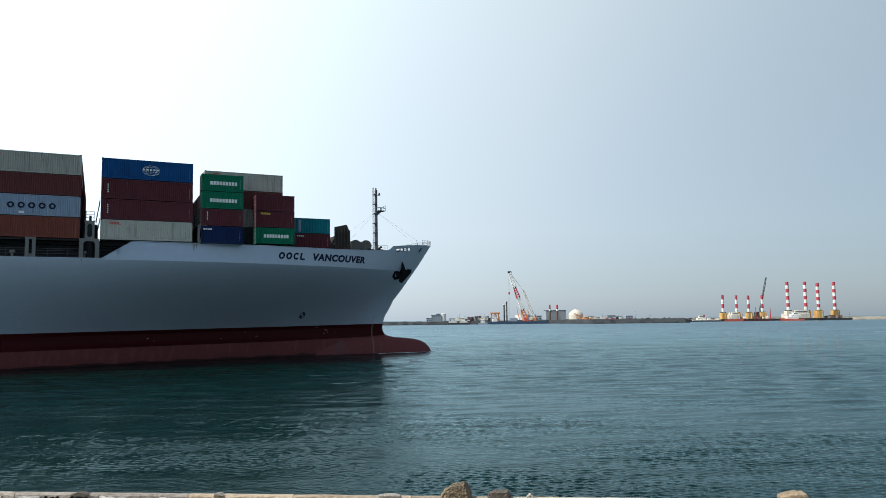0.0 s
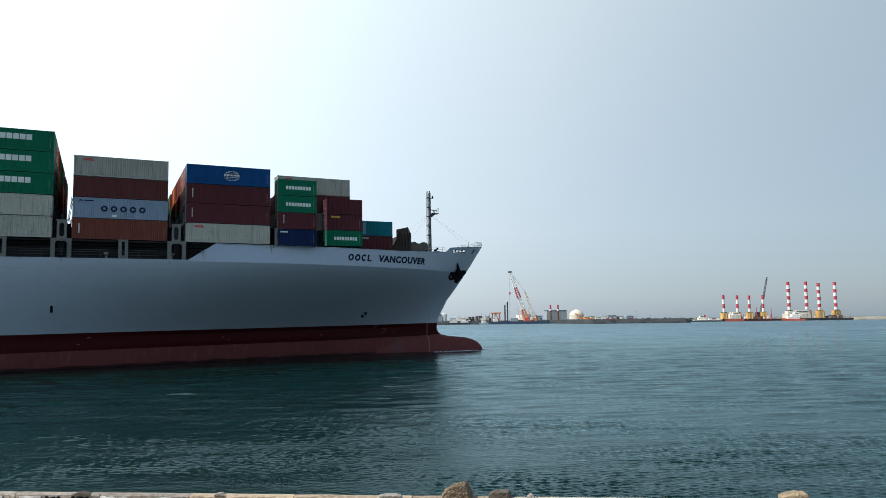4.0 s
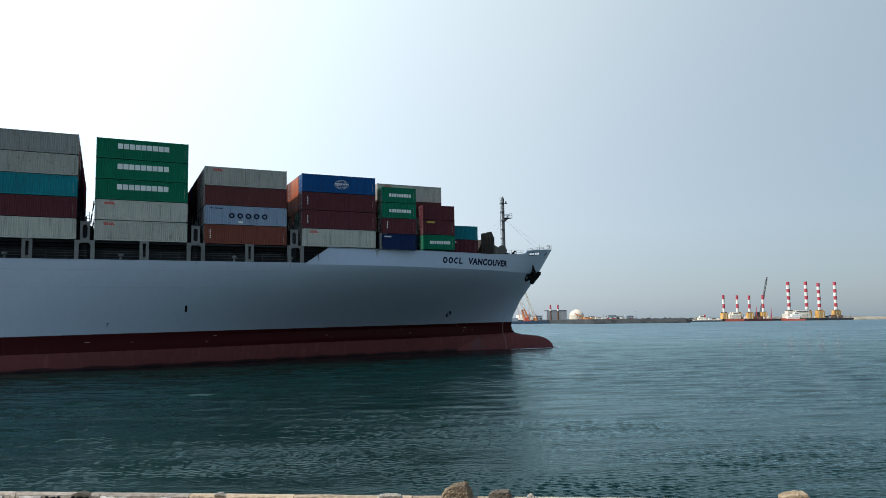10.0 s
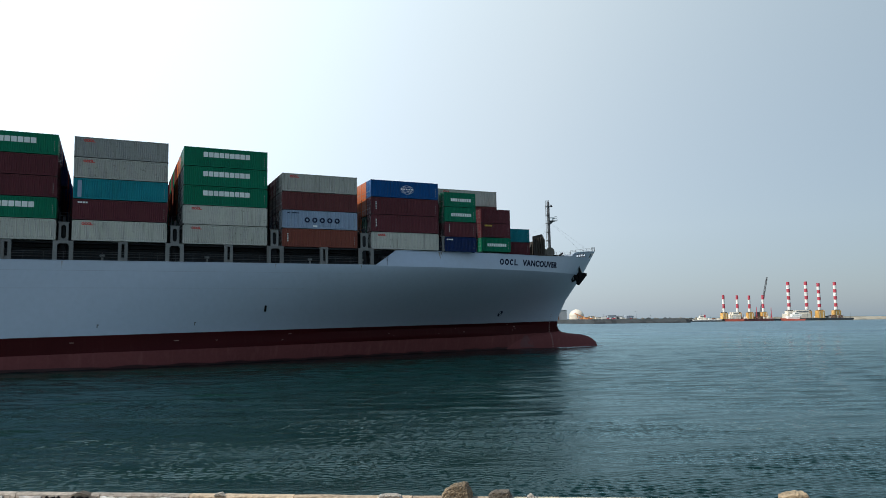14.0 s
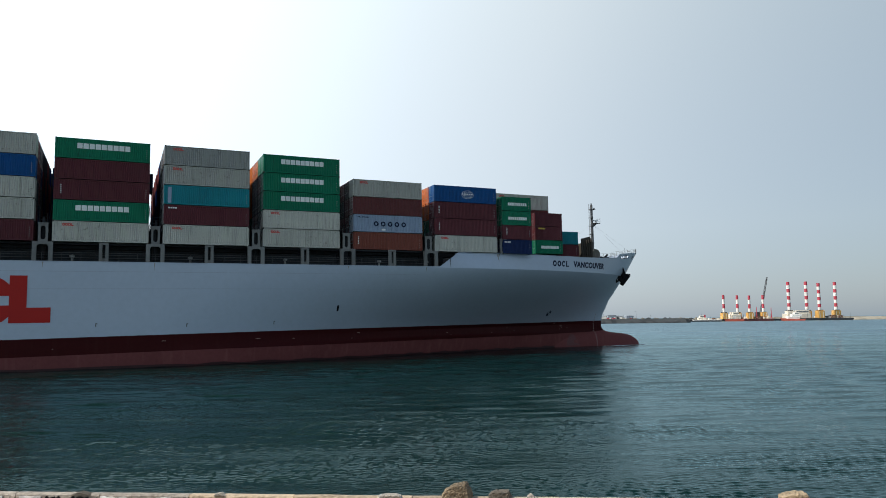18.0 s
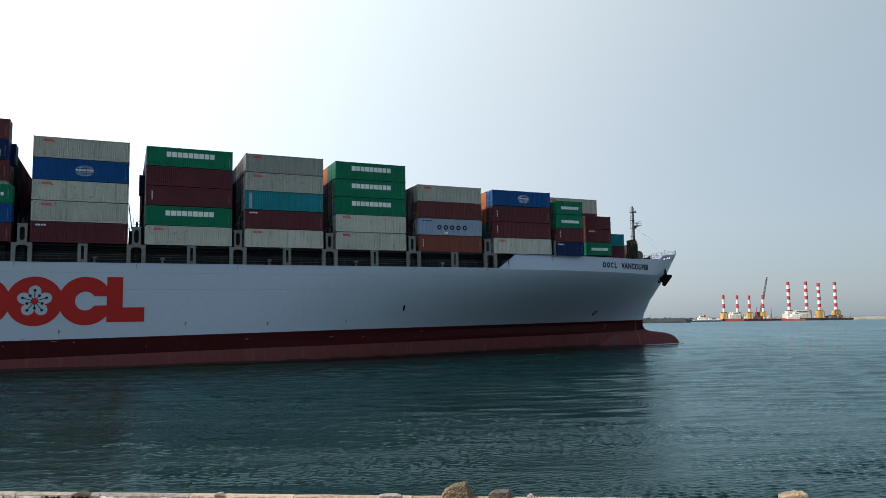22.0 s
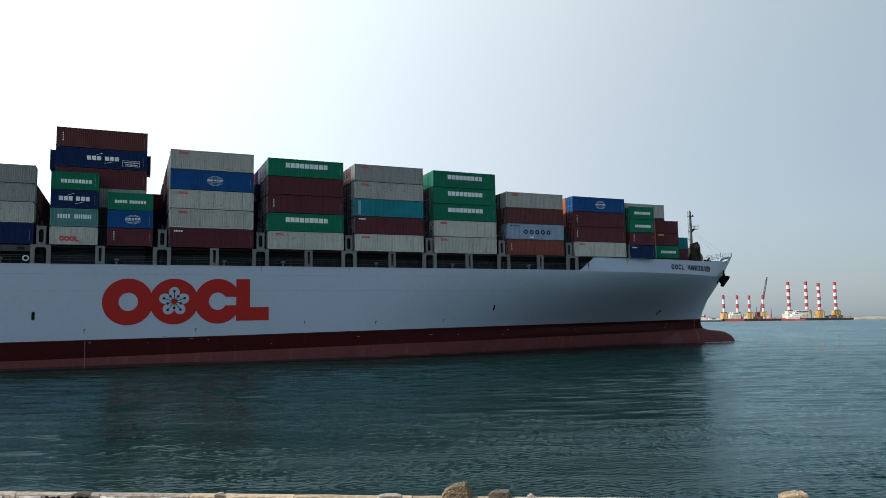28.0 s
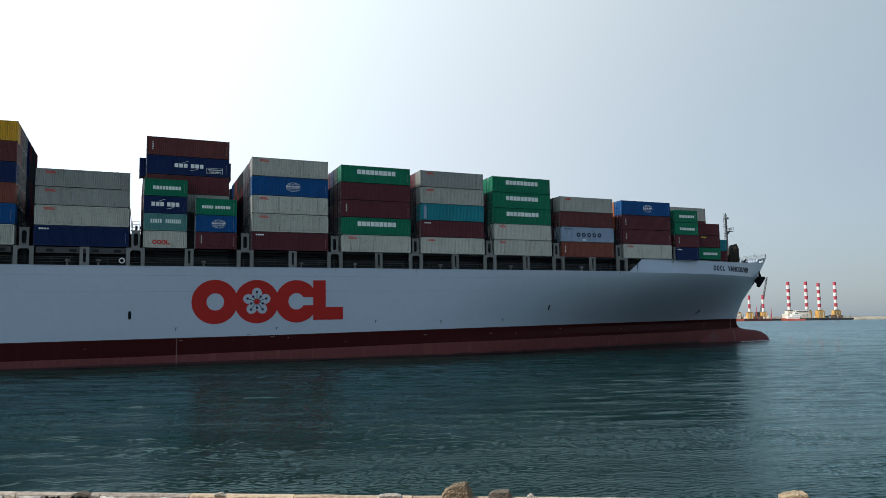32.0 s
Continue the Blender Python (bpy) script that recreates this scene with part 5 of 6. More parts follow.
bank("far_land", [-900 + 30 * k for k in range(90)], SY + 120, 160, 4.5, SCRUB, "low green and brown land behind the shore")


def windows(parent, x0, x1, z0, z1, y, nx, nz, w=0.45, h=0.3):
    dx, dz = (x1 - x0) / nx, (z1 - z0) / nz
    for a in range(nx):
        for c in range(nz):
            part("window", Shape().box(x0 + dx * (a + 0.5 - w / 2), x0 + dx * (a + 0.5 + w / 2), y - 0.08, y + 0.05, z0 + dz * (c + 0.5 - h / 2), z0 + dz * (c + 0.5 + h / 2)), FAR_GLASS, parent)


def building(x0, x1, z1, material, label, y=SY + 16, depth=12, nx=0, nz=0, roof=None, z0=3.0, category="building", name="industrial_building"):
    b = thing(name, label, category, pose((x0 + x1) / 2, y, z0))
    w = (x1 - x0) / 2
    wall = part("wall", Shape().box(-w, w, 0, depth, 0, z1 - z0), material, b)
    part("roof", Shape().slab(-w - 0.3, w + 0.3, -0.3, depth + 0.3, z1 - z0, z1 - z0 + 0.5, 0.1), roof or FAR_DARK, b)
    if nx:
        windows(wall, -w, w, 0.4, z1 - z0 - 0.4, 0, nx, nz)
    return b


building(-13.3, -1.7, 11.9, FAR_GREY, "grey-blue industrial building on the far shore", nx=5, nz=3)
t_ = thing("silo", "white round silo on the far shore", "silo", pose(1.8, SY + 20, 3))
part("drum", Shape().lathe([(3.2, 0), (3.2, 10.4), (2.4, 11.2), (0.4, 11.6)], n=20), FAR_WHITE, t_)
part("rim", Shape().lathe([(3.28, 10.0), (3.28, 10.4), (3.2, 10.5)], n=20), FAR_GREY, t_)
random.seed(21)
FAR_BROWN = paint("far_brown_paint", (0.16, 0.09, 0.06), 0.8, var=0.2)
for k in range(48):
    x = (20 + 1.7 * k if k < 30 else 176 + 3.4 * (k - 30)) + random.uniform(-0.8, 0.8)
    w, h = random.uniform(1.6, 4.2), random.uniform(1.5, 6.0) * (1 if k < 30 else 0.55)
    c = thing("site_cabin", "small site cabin or crate among quay clutter on the far shore", "cabin", pose(x, SY + 9 + random.uniform(0, 8), 4.2), "cabins on the far quay")
    m_ = random.choice((FAR_WHITE, FAR_WHITE, FAR_BROWN, FAR_CREAM, FAR_WHITE, FAR_GREY, FAR_RED, FAR_DARK, FAR_CREAM))
    part("wall", Shape().slab(-w / 2, w / 2, -1.2, 1.2, 0, h, 0.12), m_, c)
    part("roof", Shape().box(-w / 2 - 0.1, w / 2 + 0.1, -1.3, 1.3, h, h + 0.18), FAR_DARK, c)
    if k % 3 == 0:
        part("pole", Shape().tube((w / 2, 0, h), (w / 2, 0, h + random.uniform(1.5, 4)), 0.14, n=5), FAR_DARK, c)
for x in (13.5, 26.5):
    c = thing("motor_yacht", "white motor yacht moored below the far quay", "boat", pose(x, SY - 8, 0))
    part("hull", Shape().plate([(-7, 2.4), (-6, -0.5), (5.5, -0.5), (8, 2.8)], -2, 2), FAR_DARK, c, "dark hull")
    part("deckhouse", Shape().plate([(-6, 2.4), (5, 2.6), (2.6, 4.6), (-5, 4.6)], -1.7, 1.7).plate([(-3.5, 4.6), (1.6, 4.6), (0.2, 6.4), (-3, 6.4)], -1.3, 1.3), FAR_WHITE, c, "white deckhouse")
    part("mast", Shape().tube((-1.5, 0, 6.4), (-1.8, 0, 9.0), 0.16, n=5), FAR_WHITE, c)
FAR_STEEL = paint("far_blue_grey_cladding", (0.36, 0.42, 0.48), 0.8, var=0.15, scale=0.2)
building(-19.5, -12.8, 8.2, FAR_STEEL, "low blue-grey shed on the far shore", nx=3, nz=1)
building(-7.5, -2.2, 13.4, FAR_STEEL, "narrow blue-grey office block on the far shore", y=SY + 30, nx=2, nz=4)
for x, w, h, m_ in ((9, 7, 4.2, FAR_WHITE), (31, 9, 5.2, FAR_WHITE), (43, 6, 6.6, FAR_CREAM), (50.5, 5, 5.8, FAR_WHITE), (112, 12, 6.2, FAR_STEEL), (206, 10, 5.6, FAR_STEEL), (217, 7, 4.4, FAR_WHITE), (229, 9, 4.8, FAR_STEEL)):
    building(x, x + w, 3.4 + h, m_, "pale works shed on the far quay", y=SY + 22, depth=9, roof=FAR_GREY, nx=3, nz=1)
c = thing("harbour_launch", "light blue and white harbour launch below the far quay", "boat", pose(49, SY - 12, 0))
part("hull", Shape().plate([(-6, 2.0), (-5.2, -0.5), (5.2, -0.5), (7.2, 2.4)], -1.8, 1.8), FAR_STEEL, c, "light blue hull")
part("deckhouse", Shape().slab(-3, 2.4, -1.4, 1.4, 2.0, 4.4, 0.2).slab(-1.4, 1.4, -1.1, 1.1, 4.4, 6.0, 0.2), FAR_WHITE, c, "white deckhouse")
part("window_band", Shape().box(-1.1, 1.1, -1.16, -1.05, 4.9, 5.6), FAR_GLASS, c)
c = thing("conveyor", "slanting orange conveyor beside the domed tank", "conveyor", pose(173, SY + 22, 3.0))
part("belt", Shape().plate([(-9, 8.6), (-8.6, 9.6), (9, 2.2), (8.6, 1.2)], -1, 1), FAR_ORANGE, c)
for x, z in ((-5, 6.6), (1, 4.4)):
    part("trestle", Shape().tube((x - 0.8, 0, 0), (x, 0, z), 0.2, n=5).tube((x + 0.8, 0, 0), (x, 0, z), 0.2, n=5), FAR_ORANGE, c)
for k in range(5):
    x = 187 + 6.2 * k + random.uniform(-1.5, 1.5)
    building(x, x + random.uniform(3.5, 6), 7.6 + random.uniform(-1.2, 1.4), random.choice((FAR_GREY, FAR_GREY, FAR_WHITE)), "low grey works building on the far shore", y=SY + 30, depth=10)
for k in range(22):
    x = 222 + 4.6 * k + random.uniform(-2, 2)
    c = thing("rubble_mound", "low dark mound of rubble on the far bank", "mound", pose(x, SY + 4 + random.uniform(0, 6), 2.0), "rubble mounds on the far bank")
    r, h = random.uniform(2.5, 5), random.uniform(2.4, 4.2)
    part("mound", Shape().lathe([(r, 0), (r * 0.75, h * 0.5), (r * 0.4, h * 0.85), (0.3, h)], n=9), random.choice((REVET, REVET, SCRUB)), c)

# orange gantry
t_ = thing("gantry", "orange steel portal gantry on the far quay", "gantry", pose(65.2, SY + 8, 3))
for x in (-4.2, 4.2):
    for y in (0, 5):
        part("leg", Shape().box(x - 0.5, x + 0.5, y - 0.5, y + 0.5, 0, 9.6), FAR_ORANGE, t_)
part("beam", Shape().box(-6, 6, -0.8, 5.8, 9.6, 11.4), FAR_ORANGE, t_)
part("cabin", Shape().slab(-1.6, 1.6, 0, 3, 5.5, 9.6, 0.15), FAR_WHITE, t_)

# work barge with spuds and a lattice crane
t_ = thing("work_barge", "dark blue work barge with black spuds at the far shore", "barge", pose(0, SY - 14, 0))
part("hull", Shape().plate([(54, 0.9), (57, -1), (122, -1), (125, 0.9), (125, 3.4), (54, 3.4)], -5, 7), FAR_BLUE, t_)
part("deckhouse", Shape().slab(81, 90, -2, 4, 3.4, 7.4, 0.3), FAR_GREY, t_, "grey-white deckhouse")
part("deckhouse", Shape().slab(60, 66, -2, 4, 3.4, 6.4, 0.3), FAR_WHITE, t_, "white deckhouse")
for x, z in ((74.3, 23.0), (77.4, 27.0)):
    part("spud", Shape().tube((x, 0, -1), (x, 0, z), 0.85, n=10), FAR_DARK, t_, "black upright spud")
    part("spud_cap", Shape().tube((x, 0, z), (x, 0, z + 0.8), 1.0, n=10), FAR_WHITE, t_)
t_ = thing("crawler_crane", "white and red lattice boom crane on a barge", "crane", pose(0, SY - 14, 3.4))
part("crane_body", Shape().slab(97.5, 102.5, -3, 3, 1.4, 4.6, 0.3).box(96.5, 105, -3.5, 3.5, 0, 1.4), FAR_CORAL, t_, "red crane house")
part("crane_cab", Shape().slab(104.4, 108, -3, 1, 1.4, 4.4, 0.3), FAR_CREAM, t_)
part("counterweight", Shape().slab(108.2, 112.5, -2.6, 2.6, 0.4, 4.0, 0.3), FAR_ORANGE, t_)


def lattice(s, p, q, w, n):
    p, q = Vector(p), Vector(q)
    d = (q - p)
    side = d.cross(Vector((0, 1, 0))).normalized() * w / 2
    back = Vector((0, w / 2, 0))
    ch = [side + back, side - back, -side - back, -side + back]
    for c in ch:
        s.tube(p + c, q + c * 0.55, w * 0.13, n=5)
    for k in range(n):
        a, b = p + d * (k / n), p + d * ((k + 1) / n)
        for j in range(4):
            s.tube(a + ch[j] * (1 - 0.45 * k / n), b + ch[(j + 1) % 4] * (1 - 0.45 * (k + 1) / n), w * 0.07, n=4)
    return s


base, tip = Vector((100, 0, 3)), Vector((81.5, 0, 58.5))
for k, (f0, f1, m_) in enumerate(((0, 0.2, FAR_ORANGE), (0.2, 0.45, FAR_WHITE), (0.45, 0.68, FAR_RED), (0.68, 1, FAR_WHITE))):
    part("boom_section", lattice(Shape(), base + (tip - base) * f0, base + (tip - base) * f1, 4.8 - 1.3 * f0, 5), m_, t_)
part("boom_head", Shape().box(79.5, 84, -1.2, 1.2, 57.8, 60), FAR_DARK, t_)
part("gantry_mast", lattice(Shape(), (110, 0, 3), (98.5, 0, 36), 2.6, 7), FAR_CREAM, t_)
part("pendant", Shape().tube((98.5, 0, 36), (82.5, 0, 58), 0.14, n=5).tube((112, 0, 4), (98.5, 0, 36), 0.12, n=5), FAR_DARK, t_)
part("hoist_rope", Shape().tube((81, 0, 58), (80.2, 0, 6), 0.13, n=5), FAR_DARK, t_)
part("hook_block", Shape().lathe([(0.4, 0), (0.9, 0.6), (0.9, 2.6), (0.4, 3.2)], (80.6, 0, 32), 10), FAR_RED, t_)
for x, z in ((89.5, 17), (93, 21), (102.5, 14), (111, 9)):
    part("small_jib", Shape().tube((x + 3, 1, 2), (x, 1, z), 0.4, 0.2, 6), FAR_ORANGE, t_)

c = thing("storage_tank", "low white round tank behind the work barge", "tank", pose(101, SY + 24, 3))
part("tank_wall", Shape().lathe([(9.5, 0), (9.5, 8.4)], n=24), FAR_WHITE, c)
part("tank_roof", Shape().lathe([(9.7, 8.4), (6, 9.2), (0.3, 9.6)], n=24), FAR_GREY, c)
# power station with two chimneys, dome, machines
b = building(132.4, 157.8, 16.2, FAR_GREY, "grey power station hall with two chimneys on the far shore", y=SY + 40, depth=25)
for x in (136.2, 145.6):
    c = thing("chimney", "slim grey chimney with a red top", "chimney", pose(x, SY + 34, 3))
    part("shaft", Shape().lathe([(1.3, 0), (1.05, 12.5)], n=14), FAR_BROWN, c, "dark brown shaft")
    part("pale_band", Shape().lathe([(1.15, 12.5), (1.12, 15)], n=14), FAR_WHITE, c)
    part("top_band", Shape().lathe([(1.15, 15), (1.1, 20.4)], n=14), FAR_RED, c)
c = thing("storage_dome", "cream storage tank with a domed roof on the far shore", "tank", pose(170, SY + 40, 3))
part("tank_wall", Shape().lathe([(9.2, 0), (9.2, 6.4)], n=28), FAR_CREAM, c)
part("dome", Shape().lathe([(9.3, 6.4)] + [(9.3 * math.cos(a) ** 1.4, 6.4 + 8.2 * math.sin(a)) for a in np.linspace(0.15, 1.5, 8)], n=28), FAR_CREAM, c)
for x in (170, 176, 182):
    c = thing("excavator", "orange excavator on the far bank", "excavator", pose(x, SY + 8, 3.4))
    part("tracks", Shape().slab(-1.9, 1.9, -1.3, 1.3, 0, 0.9, 0.3), FAR_DARK, c)
    part("house", Shape().slab(-1.6, 1.6, -1.2, 1.2, 0.9, 2.9, 0.2), FAR_ORANGE, c)
    part("arm", Shape().tube((1, 0, 2), (3.4, 0, 4.6), 0.3, n=6).tube((3.4, 0, 4.6), (4.8, 0, 1.4), 0.25, n=6), FAR_YELLOW, c)
ORANGE_SAND = paint("orange_sand", (0.62, 0.33, 0.17), 0.95, var=0.25, scale=0.3)
c = thing("spoil_heap", "pale orange spoil heap on the far bank", "heap", pose(176, SY + 12, 3.0))
random.seed(5)
part("heap", Shape().lathe([(9, 0), (6.5, 1.6), (3.6, 3.4), (0.6, 4.6)], n=18), ORANGE_SAND, c)
for x, z in ((241.8, 14.2), (226, 9.5), (260, 8.5)):
    c = thing("light_mast", "thin lattice mast on the far shore", "mast", pose(x, SY + 25, 3))
    part("mast_pole", Shape().tube((0, 0, 0), (0, 0, z - 3), 0.45, 0.15, 6), FAR_GREY, c)
    part("head_frame", Shape().box(-0.9, 0.9, -0.2, 0.2, z - 3.4, z - 3), FAR_GREY, c)
# small white ship at the far bank
c = thing("supply_boat", "small pale supply boat with white deckhouse at the far shore", "boat", pose(316, SY - 14, 0))
part("hull", Shape().plate([(-19, 2.4), (-17, -0.8), (18, -0.8), (21, 2.6), (14, 2.0), (-18, 1.7)], -3.5, 3.5), FAR_DARK, c, "dark hull")
part("bulwark", Shape().box(-17, 16, -3.55, 3.55, 1.7, 2.7), FAR_WHITE, c, "white bulwark")
part("deckhouse", Shape().slab(-11, -1, -2.5, 2.5, 1.7, 5.0, 0.3).slab(-9, -4, -2, 2, 5.0, 7.4, 0.3), FAR_CREAM, c)
part("wheelhouse_window", Shape().box(-8.6, -4.4, -2.1, -1.95, 5.8, 6.6), FAR_GLASS, c)
part("funnel", Shape().slab(-3.4, -1.8, -1, 1, 5.0, 8.4, 0.2), FAR_RED, c)
for x, z in ((-6, 11.5), (4, 8.0), (11, 6.5)):
    part("mast", Shape().tube((x, 0, 2), (x, 0, z), 0.2, n=6), FAR_GREY, c)
for x, w, h, m_ in ((3, 1.6, 1.6, FAR_WHITE), (8, 1.2, 2.2, FAR_BROWN), (13, 1.4, 1.2, FAR_CREAM)):
    part("deck_gear", Shape().slab(x - w, x + w, -2, 2, 2.0, 2.6 + h, 0.15), m_, c)


FAR_MAROON = paint("far_maroon_paint", (0.10, 0.03, 0.03), 0.7, var=0.2)


def jackup(x, hull, legs, leg_r, house, deck_z, red_first, house_color, extra):
    t = thing("jackup_barge", "red jack-up barge with striped legs near the far shore", "barge", pose(1.9, SY - 10, 0), "jack-up barges")
    part("hull", Shape().plate([(hull[0], 3.0), (hull[0] + 1.5, -0.6), (hull[1] - 1.5, -0.6), (hull[1], 3.0)], -8, 12), FAR_DARK if red_first else FAR_MAROON, t, "dark barge hull" if red_first else "dark maroon barge hull")
    part("waterline_band", Shape().plate([(hull[0] + 1.1, 0.4), (hull[0] + 1.5, -0.62), (hull[1] - 1.5, -0.62), (hull[1] - 1.1, 0.4)], -8.05, 12.05), FAR_DARK, t)
    for k, (lx, top, hz) in enumerate(legs):
        y = -5 if k % 2 == 0 else 6
        lx *= (SY - 10 + y) / (SY - 10)
        leg = part("leg", Shape().tube((lx, y, -2), (lx, y, hz), leg_r * 0.98, n=16), FAR_DARK, t)
        n = 8 if top > 40 else 4
        for j in range(n):
            z0, z1 = hz + (top - hz) * j / n, hz + (top - hz) * (j + 1) / n
            part("leg_band", Shape().tube((lx, y, z0), (lx, y, z1), leg_r, n=16), FAR_RED if (n - 1 - j) % 2 == 0 else FAR_WHITE, leg)
        hs = part("jack_house", Shape().slab(lx - house, lx + house, y - house, y + house, 3.0, deck_z, 0.25), house_color[k], t, "yellow jacking tower")
        part("rim", Shape().box(lx - house * 0.75, lx + house * 0.75, y - house * 0.75, y + house * 0.75, deck_z, deck_z + 0.9), FAR_DARK, hs)
        for j in (-1, 1):
            part("guide", Shape().box(lx + j * house * 0.5 - 0.3, lx + j * house * 0.5 + 0.3, y - house - 0.2, y - house, 3.2, deck_z - 0.8), FAR_CREAM, hs)
    for nm, s, m_, lab in extra:
        part(nm, s, m_, t, lab)
    gear = random.Random(int(hull[0]))
    for k in range(22):
        gx, gy, w, h = gear.uniform(hull[0] + 3, hull[1] - 3), gear.uniform(-7, 8), gear.uniform(0.8, 2.6), gear.uniform(0.8, 3.4)
        part("deck_gear", Shape().slab(gx - w, gx + w, gy - 1.2, gy + 1.2, 3.0, 3.0 + h, 0.15), gear.choice((FAR_WHITE, FAR_CREAM, FAR_BROWN, FAR_DARK, FAR_YELLOW, FAR_WHITE)), t)
    for k in range(9):
        gx = hull[0] + 4 + (hull[1] - hull[0] - 8) * k / 8
        part("lamp_post", Shape().tube((gx, -7.4, 3.0), (gx, -7.4, gear.uniform(6.5, 9.5)), 0.12, n=5), FAR_DARK, t)
    rail = Shape()
    for z in (3.6, 4.1):
        rail.tube((hull[0] + 0.4, -7.9, z), (hull[1] - 0.4, -7.9, z), 0.07, n=4)
    part("deck_rail", rail, FAR_CREAM, t)
    return t


K = (SY - 10) / SY
jackup(360 * K, (333, 393), [(340.3 * K, 31.8, 10.4), (357 * K, 31.6, 10.4), (371.6 * K, 30.8, 10.0), (388.4 * K, 31.3, 10.4)], 1.45, 3.4, 10.4, False, [FAR_YELLOW] * 4,
       [("deckhouse", Shape().slab(343.2, 353.6, -7, 5, 3, 8.4, 0.3).slab(344.4, 352.2, -6.4, 4, 8.4, 11.2, 0.3), FAR_CREAM, "cream deckhouse"),
        ("deckhouse_window", Shape().box(345, 351.6, -6.5, -6.3, 9.3, 10.2), FAR_GLASS, ""),
        ("bow_plating", Shape().plate([(333.1, 3.05), (334.4, -0.3), (357, -0.3), (357, 3.05)], -8.12, -7.9), FAR_CORAL, "orange-red bow plating"),
        ("crane_boom", lattice(Shape(), (384.2, 8, 11), (394, 8, 53), 1.9, 9), FAR_BOOM, "grey lattice crane boom"),
        ("crane_house", Shape().slab(378, 385, 7, 11, 3, 11, 0.3), FAR_DARK, ""),
        ("small_mast", Shape().tube((374, -4, 3), (374, -4, 17), 0.6, 0.3, 6), FAR_RED, ""),
        ("small_mast", Shape().tube((396 * K, -4, 3), (396 * K, -4, 16), 0.6, 0.3, 6), FAR_RED, "")])
jackup(450 * K, (412, 488), [(420 * K, 46.5, 12.5), (441.6 * K, 47.2, 12.5), (457 * K, 44.6, 11.5), (477 * K, 46.2, 12.0)], 1.85, 3.9, 11.8, True, [FAR_CREAM, FAR_YELLOW, FAR_YELLOW, FAR_YELLOW],
       [("deckhouse", Shape().slab(408, 437, -7.4, 4, 3, 8.6, 0.3).slab(419, 436, -7.0, 3, 8.6, 12.4, 0.3), FAR_CREAM, "cream stepped deckhouse"),
        ("deckhouse_window", Shape().box(420.5, 434.5, -7.1, -6.9, 10.2, 11.3), FAR_GLASS, ""),
        ("deck_clutter", Shape().slab(433, 437, -6, 0, 3, 7, 0.2).slab(449, 453, -6, 0, 3, 6, 0.2).slab(463, 468, -6, 0, 3, 6.5, 0.2), FAR_BROWN, "brown deck gear")])
c = thing("tug_boat", "red-hulled tug with white superstructure before the jack-up barge", "boat", pose(413, SY - 30, 0))
part("hull", Shape().plate([(-15, 3.2), (-13, -0.5), (9, -0.5), (11.5, 2.2), (0, 2.0)], -4, 4), FAR_CORAL, c, "orange-red hull")
part("deckhouse", Shape().slab(-9, 5, -3, 3, 2.0, 5.2, 0.3).slab(-4, 8, -2.6, 2.6, 5.2, 7.6, 0.3), FAR_WHITE, c, "white superstructure")
part("wheelhouse", Shape().slab(-1, 5, -2, 2, 7.6, 9.8, 0.3), FAR_WHITE, c)
part("window_band", Shape().box(-0.5, 4.5, -2.1, -1.95, 8.4, 9.2), FAR_GLASS, c)
part("mast", Shape().tube((2, 0, 8), (2, 0, 14), 0.18, n=5), FAR_GREY, c)

# ---- kerb and stones on the quay ----
random.seed(8)
kerb = thing("kerb", "row of worn concrete kerb blocks along the quay edge", "kerb", None, "", "structure")
x = -14.0
turn = math.degrees(math.atan(KERB_SLOPE))
while x < 14:
    L = random.uniform(0.75, 1.1)
    s = Shape()
    n = 8
    rings = []
    for j in range(n + 1):
        xx = (L - 0.005) * j / n
        e = lambda a: random.uniform(-a, a)
        chip = 0.012 if random.random() < 0.25 else 0.0
        rings.append([(xx, 0.062 + e(0.003), 0), (xx, 0.060 + e(0.004), 0.338 - chip * 0.6 + e(0.003)), (xx, 0.074 + e(0.004) + chip * 0.6, 0.35 + e(0.0015)), (xx, 0.13 + e(0.006), 0.35 + e(0.002)), (xx, 0.152 + e(0.004), 0.336 + e(0.003)), (xx, 0.16, 0)])
    s.loft(rings)
    worn = x + L < -1.7
    blk = part("kerb_block", s, KERB_WORN if worn else KERB_TOP, kerb, at=pose(x, kerb_y(x) - 0.01, GROUND_Z, 0, 0, turn))
    if worn:
        # flaking paint on the face, with ragged edges
        w0 = random.uniform(0.0, 0.05)
        while w0 < L - 0.1:
            w1 = min(w0 + random.uniform(0.06, 0.26), L - 0.01)
            tone = random.random()
            if tone < 0.9:
                white = tone < 0.62
                m = 6
                top = [(w0 + (w1 - w0) * a / m, 0.332 - random.uniform(0, 0.012 if white else 0.035)) for a in range(m + 1)]
                low = [(w1 - (w1 - w0) * a / m + random.uniform(-0.008, 0.008), 0.03 + random.uniform(0, 0.2)) for a in range(m + 1)]
                part("paint_patch", Shape().plate(top + low, 0.048 if white else 0.044, 0.06), KERB_FACE if white else BLACK, blk, "worn white paint" if white else "worn black paint")
            w0 = w1 + random.uniform(-0.02, 0.03)
    x += L
quay_wall = Shape()
quay_wall.add([(xx, kerb_y(xx) + dy, z) for z in (-3, GROUND_Z - 0.01) for xx, dy in ((-70, 0), (70, 0), (70, 0.145), (-70, 0.145))], [(0, 3, 2, 1), (4, 5, 6, 7), (0, 1, 5, 4), (1, 2, 6, 5), (2, 3, 7, 6), (3, 0, 4, 7)])
